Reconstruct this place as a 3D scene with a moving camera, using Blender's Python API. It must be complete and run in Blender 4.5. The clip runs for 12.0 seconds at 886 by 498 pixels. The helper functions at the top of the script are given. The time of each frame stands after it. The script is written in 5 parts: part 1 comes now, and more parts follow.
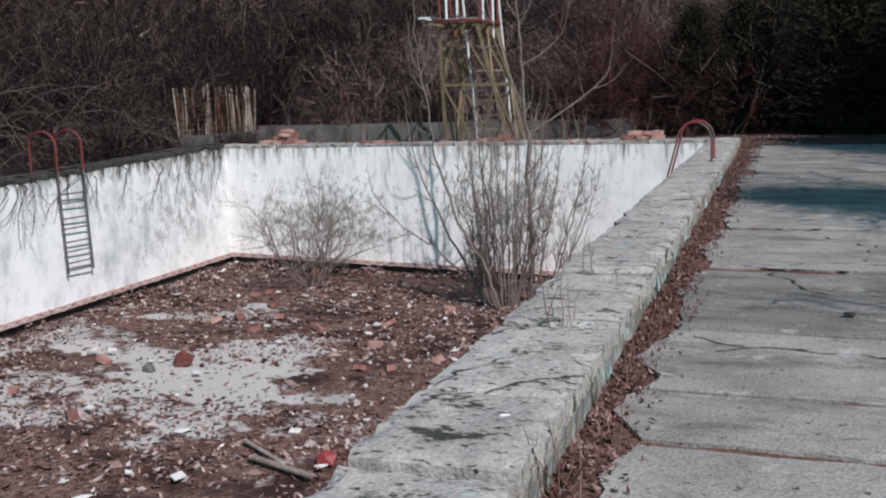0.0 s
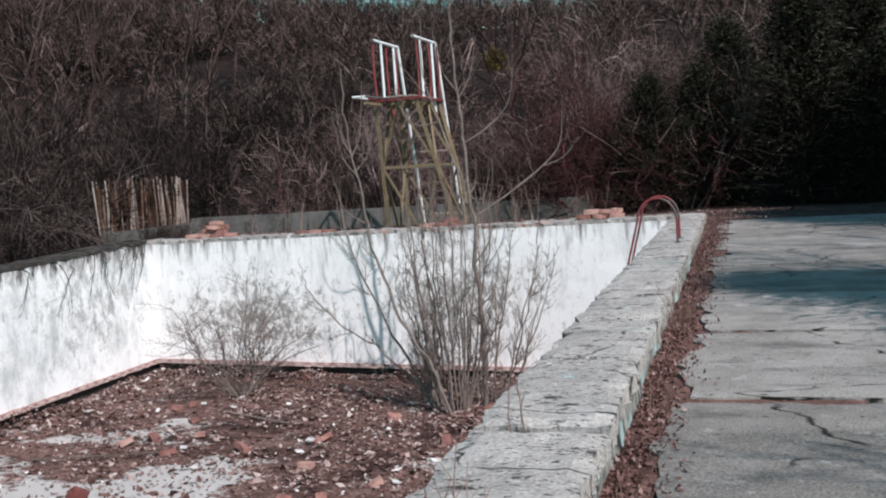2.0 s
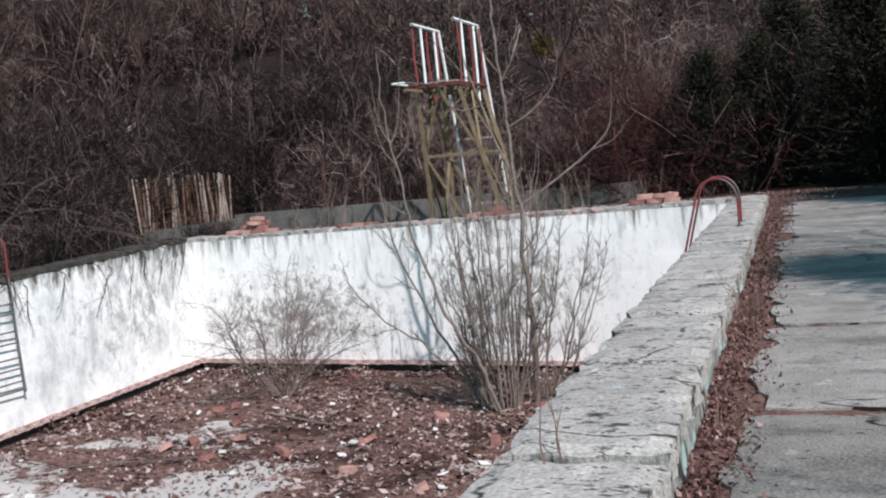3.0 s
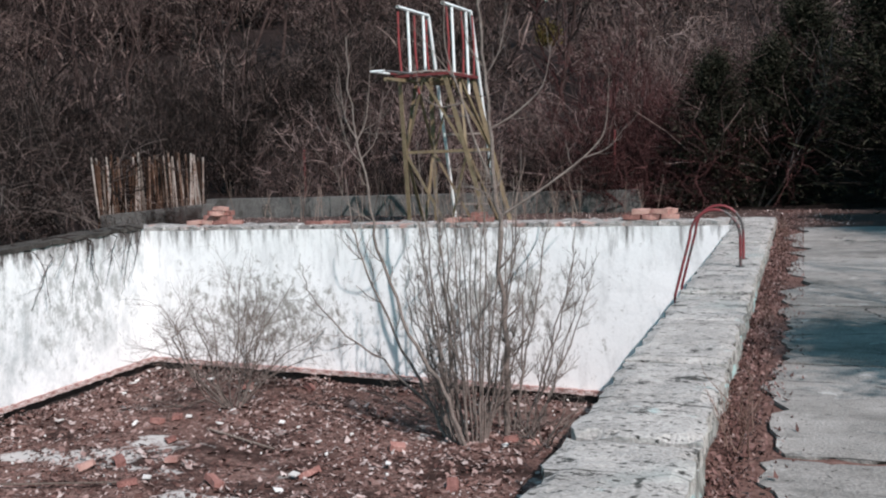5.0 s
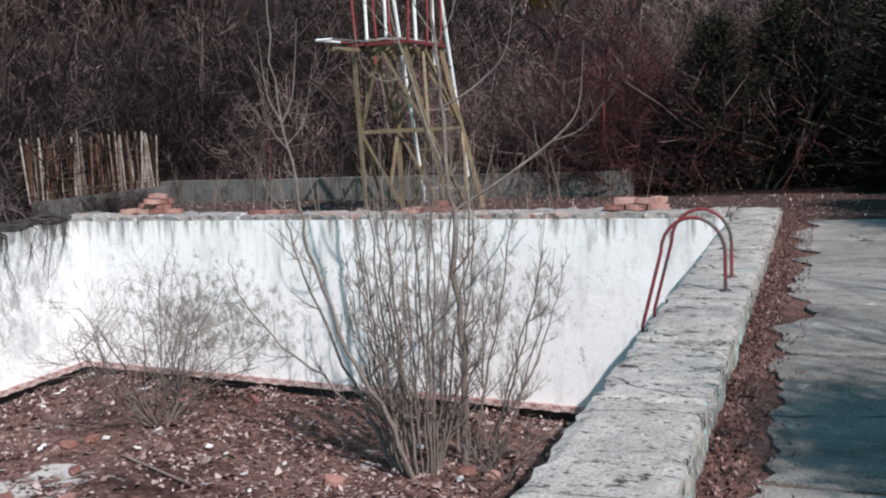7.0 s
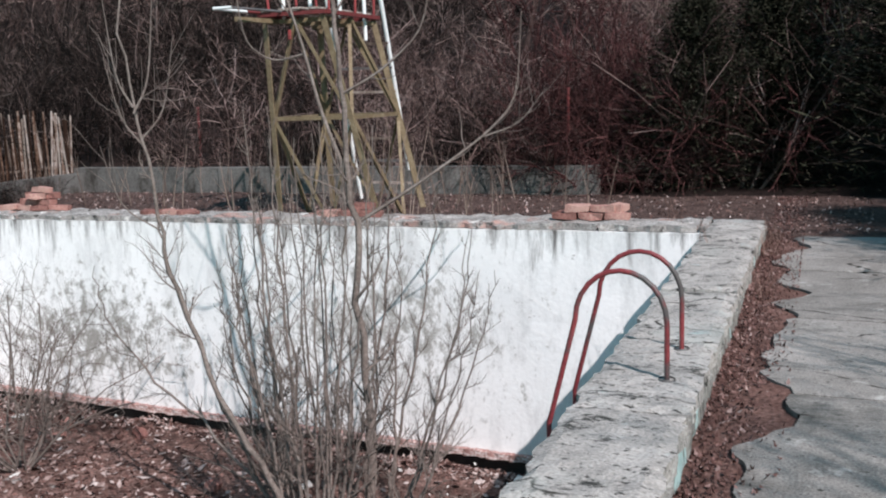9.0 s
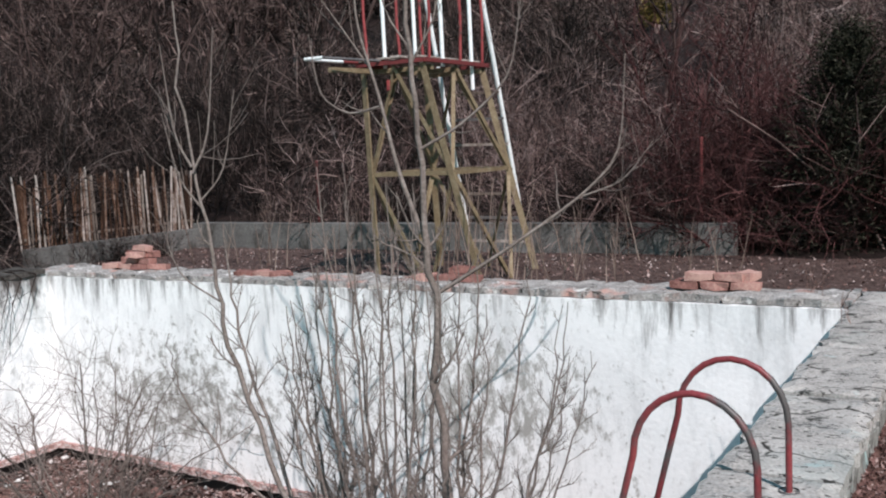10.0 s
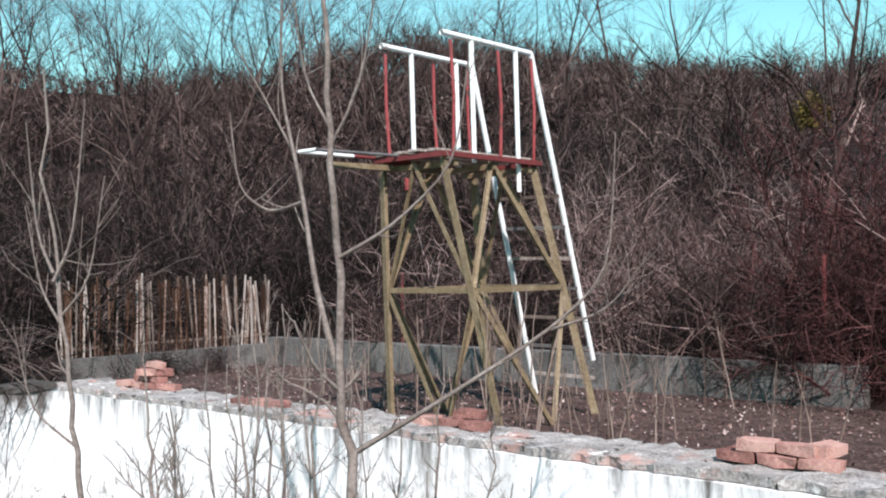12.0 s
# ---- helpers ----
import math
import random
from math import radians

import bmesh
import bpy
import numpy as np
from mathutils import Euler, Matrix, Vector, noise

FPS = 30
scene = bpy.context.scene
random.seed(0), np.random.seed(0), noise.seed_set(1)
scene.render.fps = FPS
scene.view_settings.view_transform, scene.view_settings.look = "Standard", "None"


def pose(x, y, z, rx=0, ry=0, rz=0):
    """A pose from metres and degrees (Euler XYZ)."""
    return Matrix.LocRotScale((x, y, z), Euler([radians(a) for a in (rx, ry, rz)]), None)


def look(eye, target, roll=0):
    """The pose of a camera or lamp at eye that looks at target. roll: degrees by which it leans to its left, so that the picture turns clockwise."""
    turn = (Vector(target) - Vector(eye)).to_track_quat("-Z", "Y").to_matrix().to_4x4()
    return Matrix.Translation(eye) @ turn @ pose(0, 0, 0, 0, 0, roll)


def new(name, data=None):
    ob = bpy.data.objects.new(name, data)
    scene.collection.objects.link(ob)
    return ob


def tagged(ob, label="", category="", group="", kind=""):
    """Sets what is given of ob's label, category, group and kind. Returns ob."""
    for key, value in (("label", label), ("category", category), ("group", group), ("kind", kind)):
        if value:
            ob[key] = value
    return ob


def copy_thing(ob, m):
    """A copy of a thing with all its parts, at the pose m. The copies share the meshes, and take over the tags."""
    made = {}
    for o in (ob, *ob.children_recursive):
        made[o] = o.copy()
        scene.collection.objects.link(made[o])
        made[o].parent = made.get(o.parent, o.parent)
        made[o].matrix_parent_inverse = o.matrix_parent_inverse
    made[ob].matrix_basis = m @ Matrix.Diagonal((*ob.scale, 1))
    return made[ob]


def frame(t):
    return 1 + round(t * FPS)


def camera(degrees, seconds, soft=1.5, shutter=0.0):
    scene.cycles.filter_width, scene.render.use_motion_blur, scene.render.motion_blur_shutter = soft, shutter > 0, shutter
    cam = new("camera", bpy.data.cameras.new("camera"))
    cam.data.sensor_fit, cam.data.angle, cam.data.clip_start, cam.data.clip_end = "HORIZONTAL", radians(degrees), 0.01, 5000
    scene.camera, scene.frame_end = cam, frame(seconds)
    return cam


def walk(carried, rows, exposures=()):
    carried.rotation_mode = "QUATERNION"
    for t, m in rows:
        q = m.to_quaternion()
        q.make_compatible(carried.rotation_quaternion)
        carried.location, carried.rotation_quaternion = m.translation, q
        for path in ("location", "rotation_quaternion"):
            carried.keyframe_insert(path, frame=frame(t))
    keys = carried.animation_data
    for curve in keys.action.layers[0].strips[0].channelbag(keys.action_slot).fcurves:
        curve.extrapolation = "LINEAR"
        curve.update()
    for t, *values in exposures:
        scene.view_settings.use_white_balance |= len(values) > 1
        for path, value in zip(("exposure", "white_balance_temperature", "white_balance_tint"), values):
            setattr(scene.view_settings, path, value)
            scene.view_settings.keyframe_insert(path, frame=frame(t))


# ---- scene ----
cam = camera(47.8, 12.0, 2.1)
PATH = [
    (0, (1.078, 0.493, 1.091), (0.399, 2.349, 0.779), -1.8),
    (0.5, (1.01, 0.892, 1.106), (0.402, 2.781, 0.852), -1.6),
    (1, (0.973, 1.308, 1.12), (0.523, 3.246, 0.911), -0.3),
    (1.5, (0.966, 1.657, 1.12), (0.477, 3.587, 0.93), -0.9),
    (2, (0.887, 2.167, 1.049), (0.273, 4.064, 0.897), -3.8),
    (2.5, (0.84, 2.502, 1.021), (0.18, 4.384, 0.875), -5.1),
    (3, (0.792, 2.84, 0.979), (0.075, 4.701, 0.819), -5.4),
    (3.5, (0.785, 3.085, 1.01), (0.056, 4.939, 0.84), -4.2),
    (5.5, (0.717, 4.924, 1.259), (-0.01, 6.776, 1.06), -2.2),
    (6, (0.744, 5.476, 1.285), (0.026, 7.332, 1.087), -3.4),
    (6.5, (0.753, 5.948, 1.307), (0.02, 7.791, 1.049), -3.2),
    (8.5, (0.744, 7.962, 1.413), (-0.055, 9.779, 1.17), -2.0),
    (9, (0.718, 8.654, 1.42), (-0.029, 10.483, 1.115), -1.9),
    (9.5, (0.759, 9.227, 1.423), (-0.071, 11.028, 1.166), -4.6),
    (10, (0.759, 9.832, 1.451), (-0.266, 11.538, 1.252), -2.5),
    (10.5, (0.839, 10.36, 1.459), (-0.252, 12.032, 1.346), -2.1),
    (11, (0.953, 11.077, 1.361), (-0.23, 12.687, 1.462), -2.5),
    (11.5, (0.993, 11.605, 1.373), (-0.2, 13.203, 1.525), -1.4),
    (12, (0.975, 12.427, 1.376), (-0.365, 13.911, 1.419), -1.0),
]
walk(cam, [(t, look(eye, target, roll)) for t, eye, target, roll in PATH],
     [(0, -0.19), (0.6, -0.2), (1, -0.1), (2, 0.07), (3, 0.15), (6, 0.12), (9.3, 0.17), (10.4, 0.12), (11.2, 0.42), (12, 0.62)])

# ---- world, sun, exposure ----
SUN_EL, SUN_AZ = 44.0, (0.785, -0.62)
world = bpy.data.worlds.new("sky")
scene.world = world
world.use_nodes = True
wn = world.node_tree.nodes
sky = wn.new("ShaderNodeTexSky")
sky.sky_type = "NISHITA"
sky.sun_disc = False
sky.sun_elevation = radians(SUN_EL)
sky.sun_rotation = math.atan2(SUN_AZ[0], SUN_AZ[1])
sky.air_density, sky.dust_density, sky.ozone_density = 1.25, 0.15, 0.3
wn["Background"].inputs["Strength"].default_value = 0.12
tint = wn.new("ShaderNodeMix")
tint.data_type, tint.blend_type = "RGBA", "MULTIPLY"
tint.inputs[0].default_value = 1.0
tint.inputs[7].default_value = (0.67, 1.08, 0.95, 1)
world.node_tree.links.new(sky.outputs["Color"], tint.inputs[6])
world.node_tree.links.new(tint.outputs[2], wn["Background"].inputs["Color"])
sun = new("sun", bpy.data.lights.new("sun", "SUN"))
sun.data.energy, sun.data.angle, sun.data.color = 5.2, radians(0.5), (1.0, 0.91, 0.91)
ce = math.cos(radians(SUN_EL))
sun.matrix_world = look((SUN_AZ[0] * ce * 60, SUN_AZ[1] * ce * 60 + 10, math.sin(radians(SUN_EL)) * 60), (0, 10, 0))


# ---- materials ----
def mat(name, stops, scale=3.0, fine=40.0, rough=0.85, bump=0.3, metallic=0.0, stretch=(1, 1, 1), per_object=0.0, island=0.0, contrast=0.5, bump_scale=None):
    """A surface whose colour runs over the stops by two sizes of noise, with relief from the finer one."""
    m = bpy.data.materials.new(name)
    m.use_nodes = True
    nt = m.node_tree
    n, l = nt.nodes, nt.links
    bsdf = n["Principled BSDF"]
    bsdf.inputs["Roughness"].default_value = rough
    bsdf.inputs["Specular IOR Level"].default_value = 0.12 if rough >= 0.85 else 0.5
    bsdf.inputs["Metallic"].default_value = metallic
    co = n.new("ShaderNodeTexCoord")
    mp = n.new("ShaderNodeMapping")
    mp.inputs["Scale"].default_value = stretch
    l.new(co.outputs["Object"], mp.inputs["Vector"])
    big = n.new("ShaderNodeTexNoise")
    big.inputs["Scale"].default_value, big.inputs["Detail"].default_value, big.inputs["Roughness"].default_value = scale, 6, 0.65
    small = n.new("ShaderNodeTexNoise")
    small.inputs["Scale"].default_value, small.inputs["Detail"].default_value = fine, 4
    for t in (big, small):
        l.new(mp.outputs["Vector"], t.inputs["Vector"])
    mix = n.new("ShaderNodeMix")
    mix.data_type = "FLOAT"
    mix.inputs[0].default_value = contrast
    l.new(big.outputs["Fac"], mix.inputs[2])
    l.new(small.outputs["Fac"], mix.inputs[3])
    fac = mix.outputs[0]
    for amount, node, sock in ((per_object, "ShaderNodeObjectInfo", "Random"), (island, "ShaderNodeNewGeometry", "Random Per Island")):
        if amount:
            src = n.new(node)
            ma = n.new("ShaderNodeMath")
            ma.operation = "MULTIPLY_ADD"
            ma.inputs[1].default_value = amount
            l.new(src.outputs[sock], ma.inputs[0])
            sub = n.new("ShaderNodeMath")
            sub.operation = "SUBTRACT"
            sub.inputs[1].default_value = amount / 2
            l.new(fac, sub.inputs[0])
            l.new(sub.outputs[0], ma.inputs[2])
            fac = ma.outputs[0]
    ramp = n.new("ShaderNodeValToRGB")
    while len(ramp.color_ramp.elements) < len(stops):
        ramp.color_ramp.elements.new(0.5)
    for e, (p, c) in zip(ramp.color_ramp.elements, stops):
        e.position, e.color = p, (*c, 1)
    l.new(fac, ramp.inputs["Fac"])
    l.new(ramp.outputs["Color"], bsdf.inputs["Base Color"])
    if bump:
        b = n.new("ShaderNodeBump")
        b.inputs["Strength"].default_value, b.inputs["Distance"].default_value = bump, 0.01
        l.new(small.outputs["Fac"], b.inputs["Height"])
        l.new(b.outputs["Normal"], bsdf.inputs["Normal"])
    m["ramp"] = ramp.name
    return m


def overlay(m, colour, scale, low, high, stretch=(1, 1, 1), detail=7, seed=0.0, rough=None, wave=0.6):
    """Lays stains or patches of a second colour over a material, shaped by noise of its own."""
    nt = m.node_tree
    n, l = nt.nodes, nt.links
    bsdf = n["Principled BSDF"]
    under = bsdf.inputs["Base Color"].links[0].from_socket
    co = n.new("ShaderNodeTexCoord")
    mp = n.new("ShaderNodeMapping")
    mp.inputs["Scale"].default_value, mp.inputs["Location"].default_value = stretch, (seed, seed * 0.7, seed * 1.3)
    l.new(co.outputs["Object"], mp.inputs["Vector"])
    t = n.new("ShaderNodeTexNoise")
    t.inputs["Scale"].default_value, t.inputs["Detail"].default_value, t.inputs["Roughness"].default_value = scale, detail, wave
    l.new(mp.outputs["Vector"], t.inputs["Vector"])
    r = n.new("ShaderNodeMapRange")
    r.inputs["From Min"].default_value, r.inputs["From Max"].default_value = low, high
    l.new(t.outputs["Fac"], r.inputs["Value"])
    mix = n.new("ShaderNodeMix")
    mix.data_type = "RGBA"
    l.new(r.outputs["Result"], mix.inputs[0])
    l.new(under, mix.inputs[6])
    mix.inputs[7].default_value = (*colour, 1)
    l.new(mix.outputs[2], bsdf.inputs["Base Color"])
    return m


def height_overlay(m, colour, z0, z1, scale=6.0, stretch=(1, 1, 0.25), spread=0.5, seed=3.0):
    """Grime that thickens with height between z0 and z1, broken up by streaky noise: run-off below a wall top."""
    nt = m.node_tree
    n, l = nt.nodes, nt.links
    bsdf = n["Principled BSDF"]
    under = bsdf.inputs["Base Color"].links[0].from_socket
    co = n.new("ShaderNodeTexCoord")
    sep = n.new("ShaderNodeSeparateXYZ")
    l.new(co.outputs["Object"], sep.inputs[0])
    r = n.new("ShaderNodeMapRange")
    r.inputs["From Min"].default_value, r.inputs["From Max"].default_value = z0, z1
    r.inputs["To Min"].default_value, r.inputs["To Max"].default_value = 0.0, 1.0
    l.new(sep.outputs["Z"], r.inputs["Value"])
    mp = n.new("ShaderNodeMapping")
    mp.inputs["Scale"].default_value, mp.inputs["Location"].default_value = stretch, (seed, seed, seed)
    l.new(co.outputs["Object"], mp.inputs["Vector"])
    t = n.new("ShaderNodeTexNoise")
    t.inputs["Scale"].default_value, t.inputs["Detail"].default_value, t.inputs["Roughness"].default_value = scale, 7, 0.7
    l.new(mp.outputs["Vector"], t.inputs["Vector"])
    s = n.new("ShaderNodeMath")
    s.operation = "MULTIPLY_ADD"
    l.new(r.outputs["Result"], s.inputs[0])
    s.inputs[1].default_value = spread
    l.new(t.outputs["Fac"], s.inputs[2])
    r2 = n.new("ShaderNodeMapRange")
    r2.inputs["From Min"].default_value, r2.inputs["From Max"].default_value = 0.72, 0.92
    l.new(s.outputs[0], r2.inputs["Value"])
    mix = n.new("ShaderNodeMix")
    mix.data_type = "RGBA"
    l.new(r2.outputs["Result"], mix.inputs[0])
    l.new(under, mix.inputs[6])
    mix.inputs[7].default_value = (*colour, 1)
    l.new(mix.outputs[2], bsdf.inputs["Base Color"])
    return m


def cracks(m, colour, scale, width, stretch=(1, 1, 1), seed=0.0, bend=0.5):
    """Thin wandering cracks along the borders of bent cells, with gaps where they close."""
    n, l = m.node_tree.nodes, m.node_tree.links
    bsdf = n["Principled BSDF"]
    under = bsdf.inputs["Base Color"].links[0].from_socket
    co = n.new("ShaderNodeTexCoord")
    mp = n.new("ShaderNodeMapping")
    mp.inputs["Scale"].default_value, mp.inputs["Location"].default_value = stretch, (seed, seed * 1.7, seed)
    l.new(co.outputs["Object"], mp.inputs["Vector"])
    t = n.new("ShaderNodeTexNoise")
    t.inputs["Scale"].default_value, t.inputs["Detail"].default_value = 2.5, 6
    l.new(mp.outputs["Vector"], t.inputs["Vector"])
    add = n.new("ShaderNodeVectorMath")
    add.operation = "MULTIPLY_ADD"
    l.new(t.outputs["Color"], add.inputs[0])
    add.inputs[1].default_value = (bend, bend, bend)
    l.new(mp.outputs["Vector"], add.inputs[2])
    v = n.new("ShaderNodeTexVoronoi")
    v.feature = "DISTANCE_TO_EDGE"
    v.inputs["Scale"].default_value = scale
    l.new(add.outputs[0], v.inputs["Vector"])
    r = n.new("ShaderNodeMapRange")
    r.inputs["From Min"].default_value, r.inputs["From Max"].default_value = width * 0.3, width
    r.inputs["To Min"].default_value, r.inputs["To Max"].default_value = 1.0, 0.0
    l.new(v.outputs["Distance"], r.inputs["Value"])
    gap = n.new("ShaderNodeMapRange")
    gap.inputs["From Min"].default_value, gap.inputs["From Max"].default_value = 0.46, 0.54
    l.new(t.outputs["Fac"], gap.inputs["Value"])
    mul = n.new("ShaderNodeMath")
    mul.operation = "MULTIPLY"
    l.new(r.outputs["Result"], mul.inputs[0])
    l.new(gap.outputs["Result"], mul.inputs[1])
    mix = n.new("ShaderNodeMix")
    mix.data_type = "RGBA"
    l.new(mul.outputs[0], mix.inputs[0])
    l.new(under, mix.inputs[6])
    mix.inputs[7].default_value = (*colour, 1)
    l.new(mix.outputs[2], bsdf.inputs["Base Color"])
    return m


plaster = mat("white_pool_paint", [(0.25, (0.66, 0.66, 0.65)), (0.45, (0.8, 0.8, 0.8)), (0.7, (0.85, 0.85, 0.85))], 1.6, 25, 0.85, 0.3)
overlay(plaster, (0.5, 0.5, 0.5), 2.6, 0.5, 0.75, (1, 1, 0.3), 9, 4.0, wave=0.75)
overlay(plaster, (0.36, 0.35, 0.34), 3.2, 0.625, 0.665, (1, 1, 1.3), 10, 9.0, wave=0.78)
height_overlay(plaster, (0.13, 0.12, 0.115), -0.7, 0.1, 7.0, (1, 1, 0.13), 0.28)
grimy_plaster = mat("grimy_pool_paint", [(0.25, (0.62, 0.63, 0.63)), (0.45, (0.78, 0.79, 0.79)), (0.7, (0.84, 0.84, 0.84))], 1.6, 25, 0.85, 0.3)
overlay(grimy_plaster, (0.34, 0.37, 0.37), 1.5, 0.46, 0.72, (1, 1, 0.7), 10, 14.0, wave=0.78)
overlay(grimy_plaster, (0.3, 0.29, 0.28), 5.0, 0.62, 0.7, (1, 1, 0.5), 10, 19.0, wave=0.75)
height_overlay(grimy_plaster, (0.09, 0.08, 0.075), -0.6, 0.15, 6.0, (1, 1, 0.35), 0.45)
concrete = mat("weathered_concrete", [(0.3, (0.18, 0.17, 0.16)), (0.5, (0.35, 0.33, 0.312)), (0.68, (0.52, 0.492, 0.468))], 3.0, 70, 0.95, 0.7, contrast=0.5)
cracks(concrete, (0.03, 0.028, 0.025), 0.9, 0.011, (1, 1.6, 1), 3.0, 0.3)
overlay(concrete, (0.33, 0.355, 0.335), 1.3, 0.57, 0.8, (1, 1, 1), 5, 12.0)
overlay(concrete, (0.5, 0.5, 0.48), 9.0, 0.62, 0.7, (1, 1.5, 1), 6, 31.0, wave=0.7)
overlay(concrete, (0.37, 0.44, 0.43), 3.4, 0.61, 0.68, (1, 1.2, 1), 9, 44.0, wave=0.72)
overlay(concrete, (0.045, 0.045, 0.042), 3.6, 0.555, 0.6, (1, 1.7, 1), 10, 2.0, wave=0.8)
overlay(concrete, (0.045, 0.043, 0.04), 22.0, 0.59, 0.63, (1, 1.8, 1), 5, 6.0)
broken_concrete = mat("crumbling_concrete", [(0.32, (0.09, 0.085, 0.08)), (0.48, (0.24, 0.225, 0.215)), (0.62, (0.4, 0.385, 0.37))], 4.0, 60, 0.95, 0.8, contrast=0.5)
overlay(broken_concrete, (0.36, 0.22, 0.19), 2.2, 0.56, 0.66, (1, 1, 1), 8, 12.0)
overlay(broken_concrete, (0.6, 0.58, 0.56), 6.0, 0.58, 0.64, (1, 1.5, 1), 8, 31.0, wave=0.7)
overlay(broken_concrete, (0.04, 0.037, 0.034), 7.0, 0.57, 0.62, (1, 1.6, 1), 9, 2.0, wave=0.75)
dark_kerb = mat("dark_kerb_concrete", [(0.3, (0.014, 0.013, 0.012)), (0.5, (0.05, 0.045, 0.041)), (0.75, (0.14, 0.13, 0.12))], 4.0, 50, 0.95, 0.8)
deck_concrete = mat("deck_concrete", [(0.3, (0.1, 0.093, 0.086)), (0.48, (0.232, 0.217, 0.203)), (0.72, (0.42, 0.395, 0.375))], 1.8, 90, 0.95, 0.7, per_object=0.16, contrast=0.5)
overlay(deck_concrete, (0.085, 0.083, 0.077), 2.4, 0.53, 0.72, (0.75, 1.4, 1), 10, 5.0, wave=0.78)
overlay(deck_concrete, (0.06, 0.06, 0.055), 1.1, 0.53, 0.7, (0.5, 1.4, 1), 9, 25.0, wave=0.75)
cracks(deck_concrete, (0.02, 0.018, 0.016), 0.5, 0.008, (1, 1.8, 1), 7.0, 0.3)
overlay(deck_concrete, (0.06, 0.057, 0.052), 22.0, 0.63, 0.68, (1, 1.3, 1), 5, 8.0)
overlay(deck_concrete, (0.46, 0.45, 0.43), 5.0, 0.6, 0.72, (1, 1, 1), 8, 15.0, wave=0.7)
kerb_face = mat("kerb_side", [(0.32, (0.05, 0.05, 0.046)), (0.5, (0.22, 0.215, 0.2)), (0.66, (0.42, 0.42, 0.4))], 6, 45, 0.95, 0.8, stretch=(1, 1, 0.45))
overlay(kerb_face, (0.34, 0.46, 0.45), 4.0, 0.54, 0.6, (1, 1, 0.6), 8, 7.0)
overlay(kerb_face, (0.04, 0.038, 0.035), 8.0, 0.58, 0.64, (1, 1, 0.3), 8, 17.0)
brick_mat = mat("old_red_brick", [(0.25, (0.13, 0.06, 0.052)), (0.5, (0.3, 0.15, 0.13)), (0.72, (0.44, 0.28, 0.24))], 6, 60, 0.9, 0.5, per_object=0.35)
dark_brick = mat("weathered_dark_brick", [(0.25, (0.05, 0.018, 0.016)), (0.5, (0.13, 0.045, 0.04)), (0.75, (0.24, 0.11, 0.095))], 7, 60, 0.9, 0.6)
mortar = mat("crumbling_mortar", [(0.3, (0.2, 0.15, 0.13)), (0.55, (0.42, 0.34, 0.3)), (0.75, (0.55, 0.5, 0.47))], 7, 50, 0.95, 0.6)
# near-black that paints the shaded gap at the wall foot; also colours the clod
dark_band = mat("shade_band_and_clod", [(0.3, (0.012, 0.01, 0.01)), (0.7, (0.04, 0.028, 0.025))], 4, 40, 0.7, 0.4)
brick_band = mat("exposed_brick_band", [(0.3, (0.14, 0.07, 0.06)), (0.48, (0.34, 0.2, 0.18)), (0.62, (0.66, 0.6, 0.58))], 5, 30, 0.9, 0.6, stretch=(1, 1, 2))
litter = mat("leaf_litter", [(0.25, (0.035, 0.02, 0.017)), (0.45, (0.11, 0.06, 0.05)), (0.6, (0.17, 0.1, 0.085)), (0.78, (0.27, 0.2, 0.18))], 5, 45, 0.95, 0.9, contrast=0.6)
pool_floor_mat = mat("pool_floor", [(0.25, (0.04, 0.024, 0.02)), (0.45, (0.12, 0.068, 0.057)), (0.62, (0.225, 0.15, 0.132)), (0.8, (0.35, 0.29, 0.27))], 5, 40, 0.95, 0.9, contrast=0.6)
# near-black earth: the deep shade between bushes is put into its colour
ground_mat = mat("shaded_earth_and_litter", [(0.3, (0.005, 0.0035, 0.003)), (0.5, (0.015, 0.0095, 0.0085)), (0.75, (0.05, 0.033, 0.029))], 1.5, 30, 0.95, 0.9, contrast=0.55)
bank_mat = mat("bank_litter", [(0.32, (0.014, 0.01, 0.009)), (0.48, (0.055, 0.035, 0.031)), (0.62, (0.12, 0.082, 0.073)), (0.8, (0.2, 0.16, 0.148))], 5, 40, 0.95, 0.9, contrast=0.6)
strip_leaf = mat("trodden_leaves", [(0.1, (0.035, 0.018, 0.016)), (0.45, (0.1, 0.052, 0.046)), (0.75, (0.19, 0.11, 0.1)), (0.95, (0.36, 0.27, 0.25))], 3, 30, 0.9, 0.0, island=0.8, contrast=0.4)
leaf_mat = mat("dead_leaves", [(0.1, (0.045, 0.022, 0.019)), (0.4, (0.125, 0.07, 0.06)), (0.65, (0.26, 0.175, 0.158)), (0.95, (0.48, 0.41, 0.39))], 3, 30, 0.9, 0.0, island=0.8, contrast=0.4)
bark_brown = mat("brown_twigs", [(0.3, (0.007, 0.0045, 0.004)), (0.48, (0.031, 0.0195, 0.018)), (0.62, (0.088, 0.058, 0.053)), (0.85, (0.3, 0.22, 0.2))], 0.4, 20, 0.95, 0.0, island=0.5, contrast=0.15)
# reddish twigs, lightened so that sunlight on the bank brush is in the colour
bark_sunlit = mat("sunlit_reddish_twigs", [(0.3, (0.014, 0.008, 0.0075)), (0.48, (0.062, 0.039, 0.036)), (0.62, (0.17, 0.115, 0.105)), (0.85, (0.42, 0.32, 0.3))], 0.4, 20, 0.95, 0.0, island=0.5, contrast=0.15)
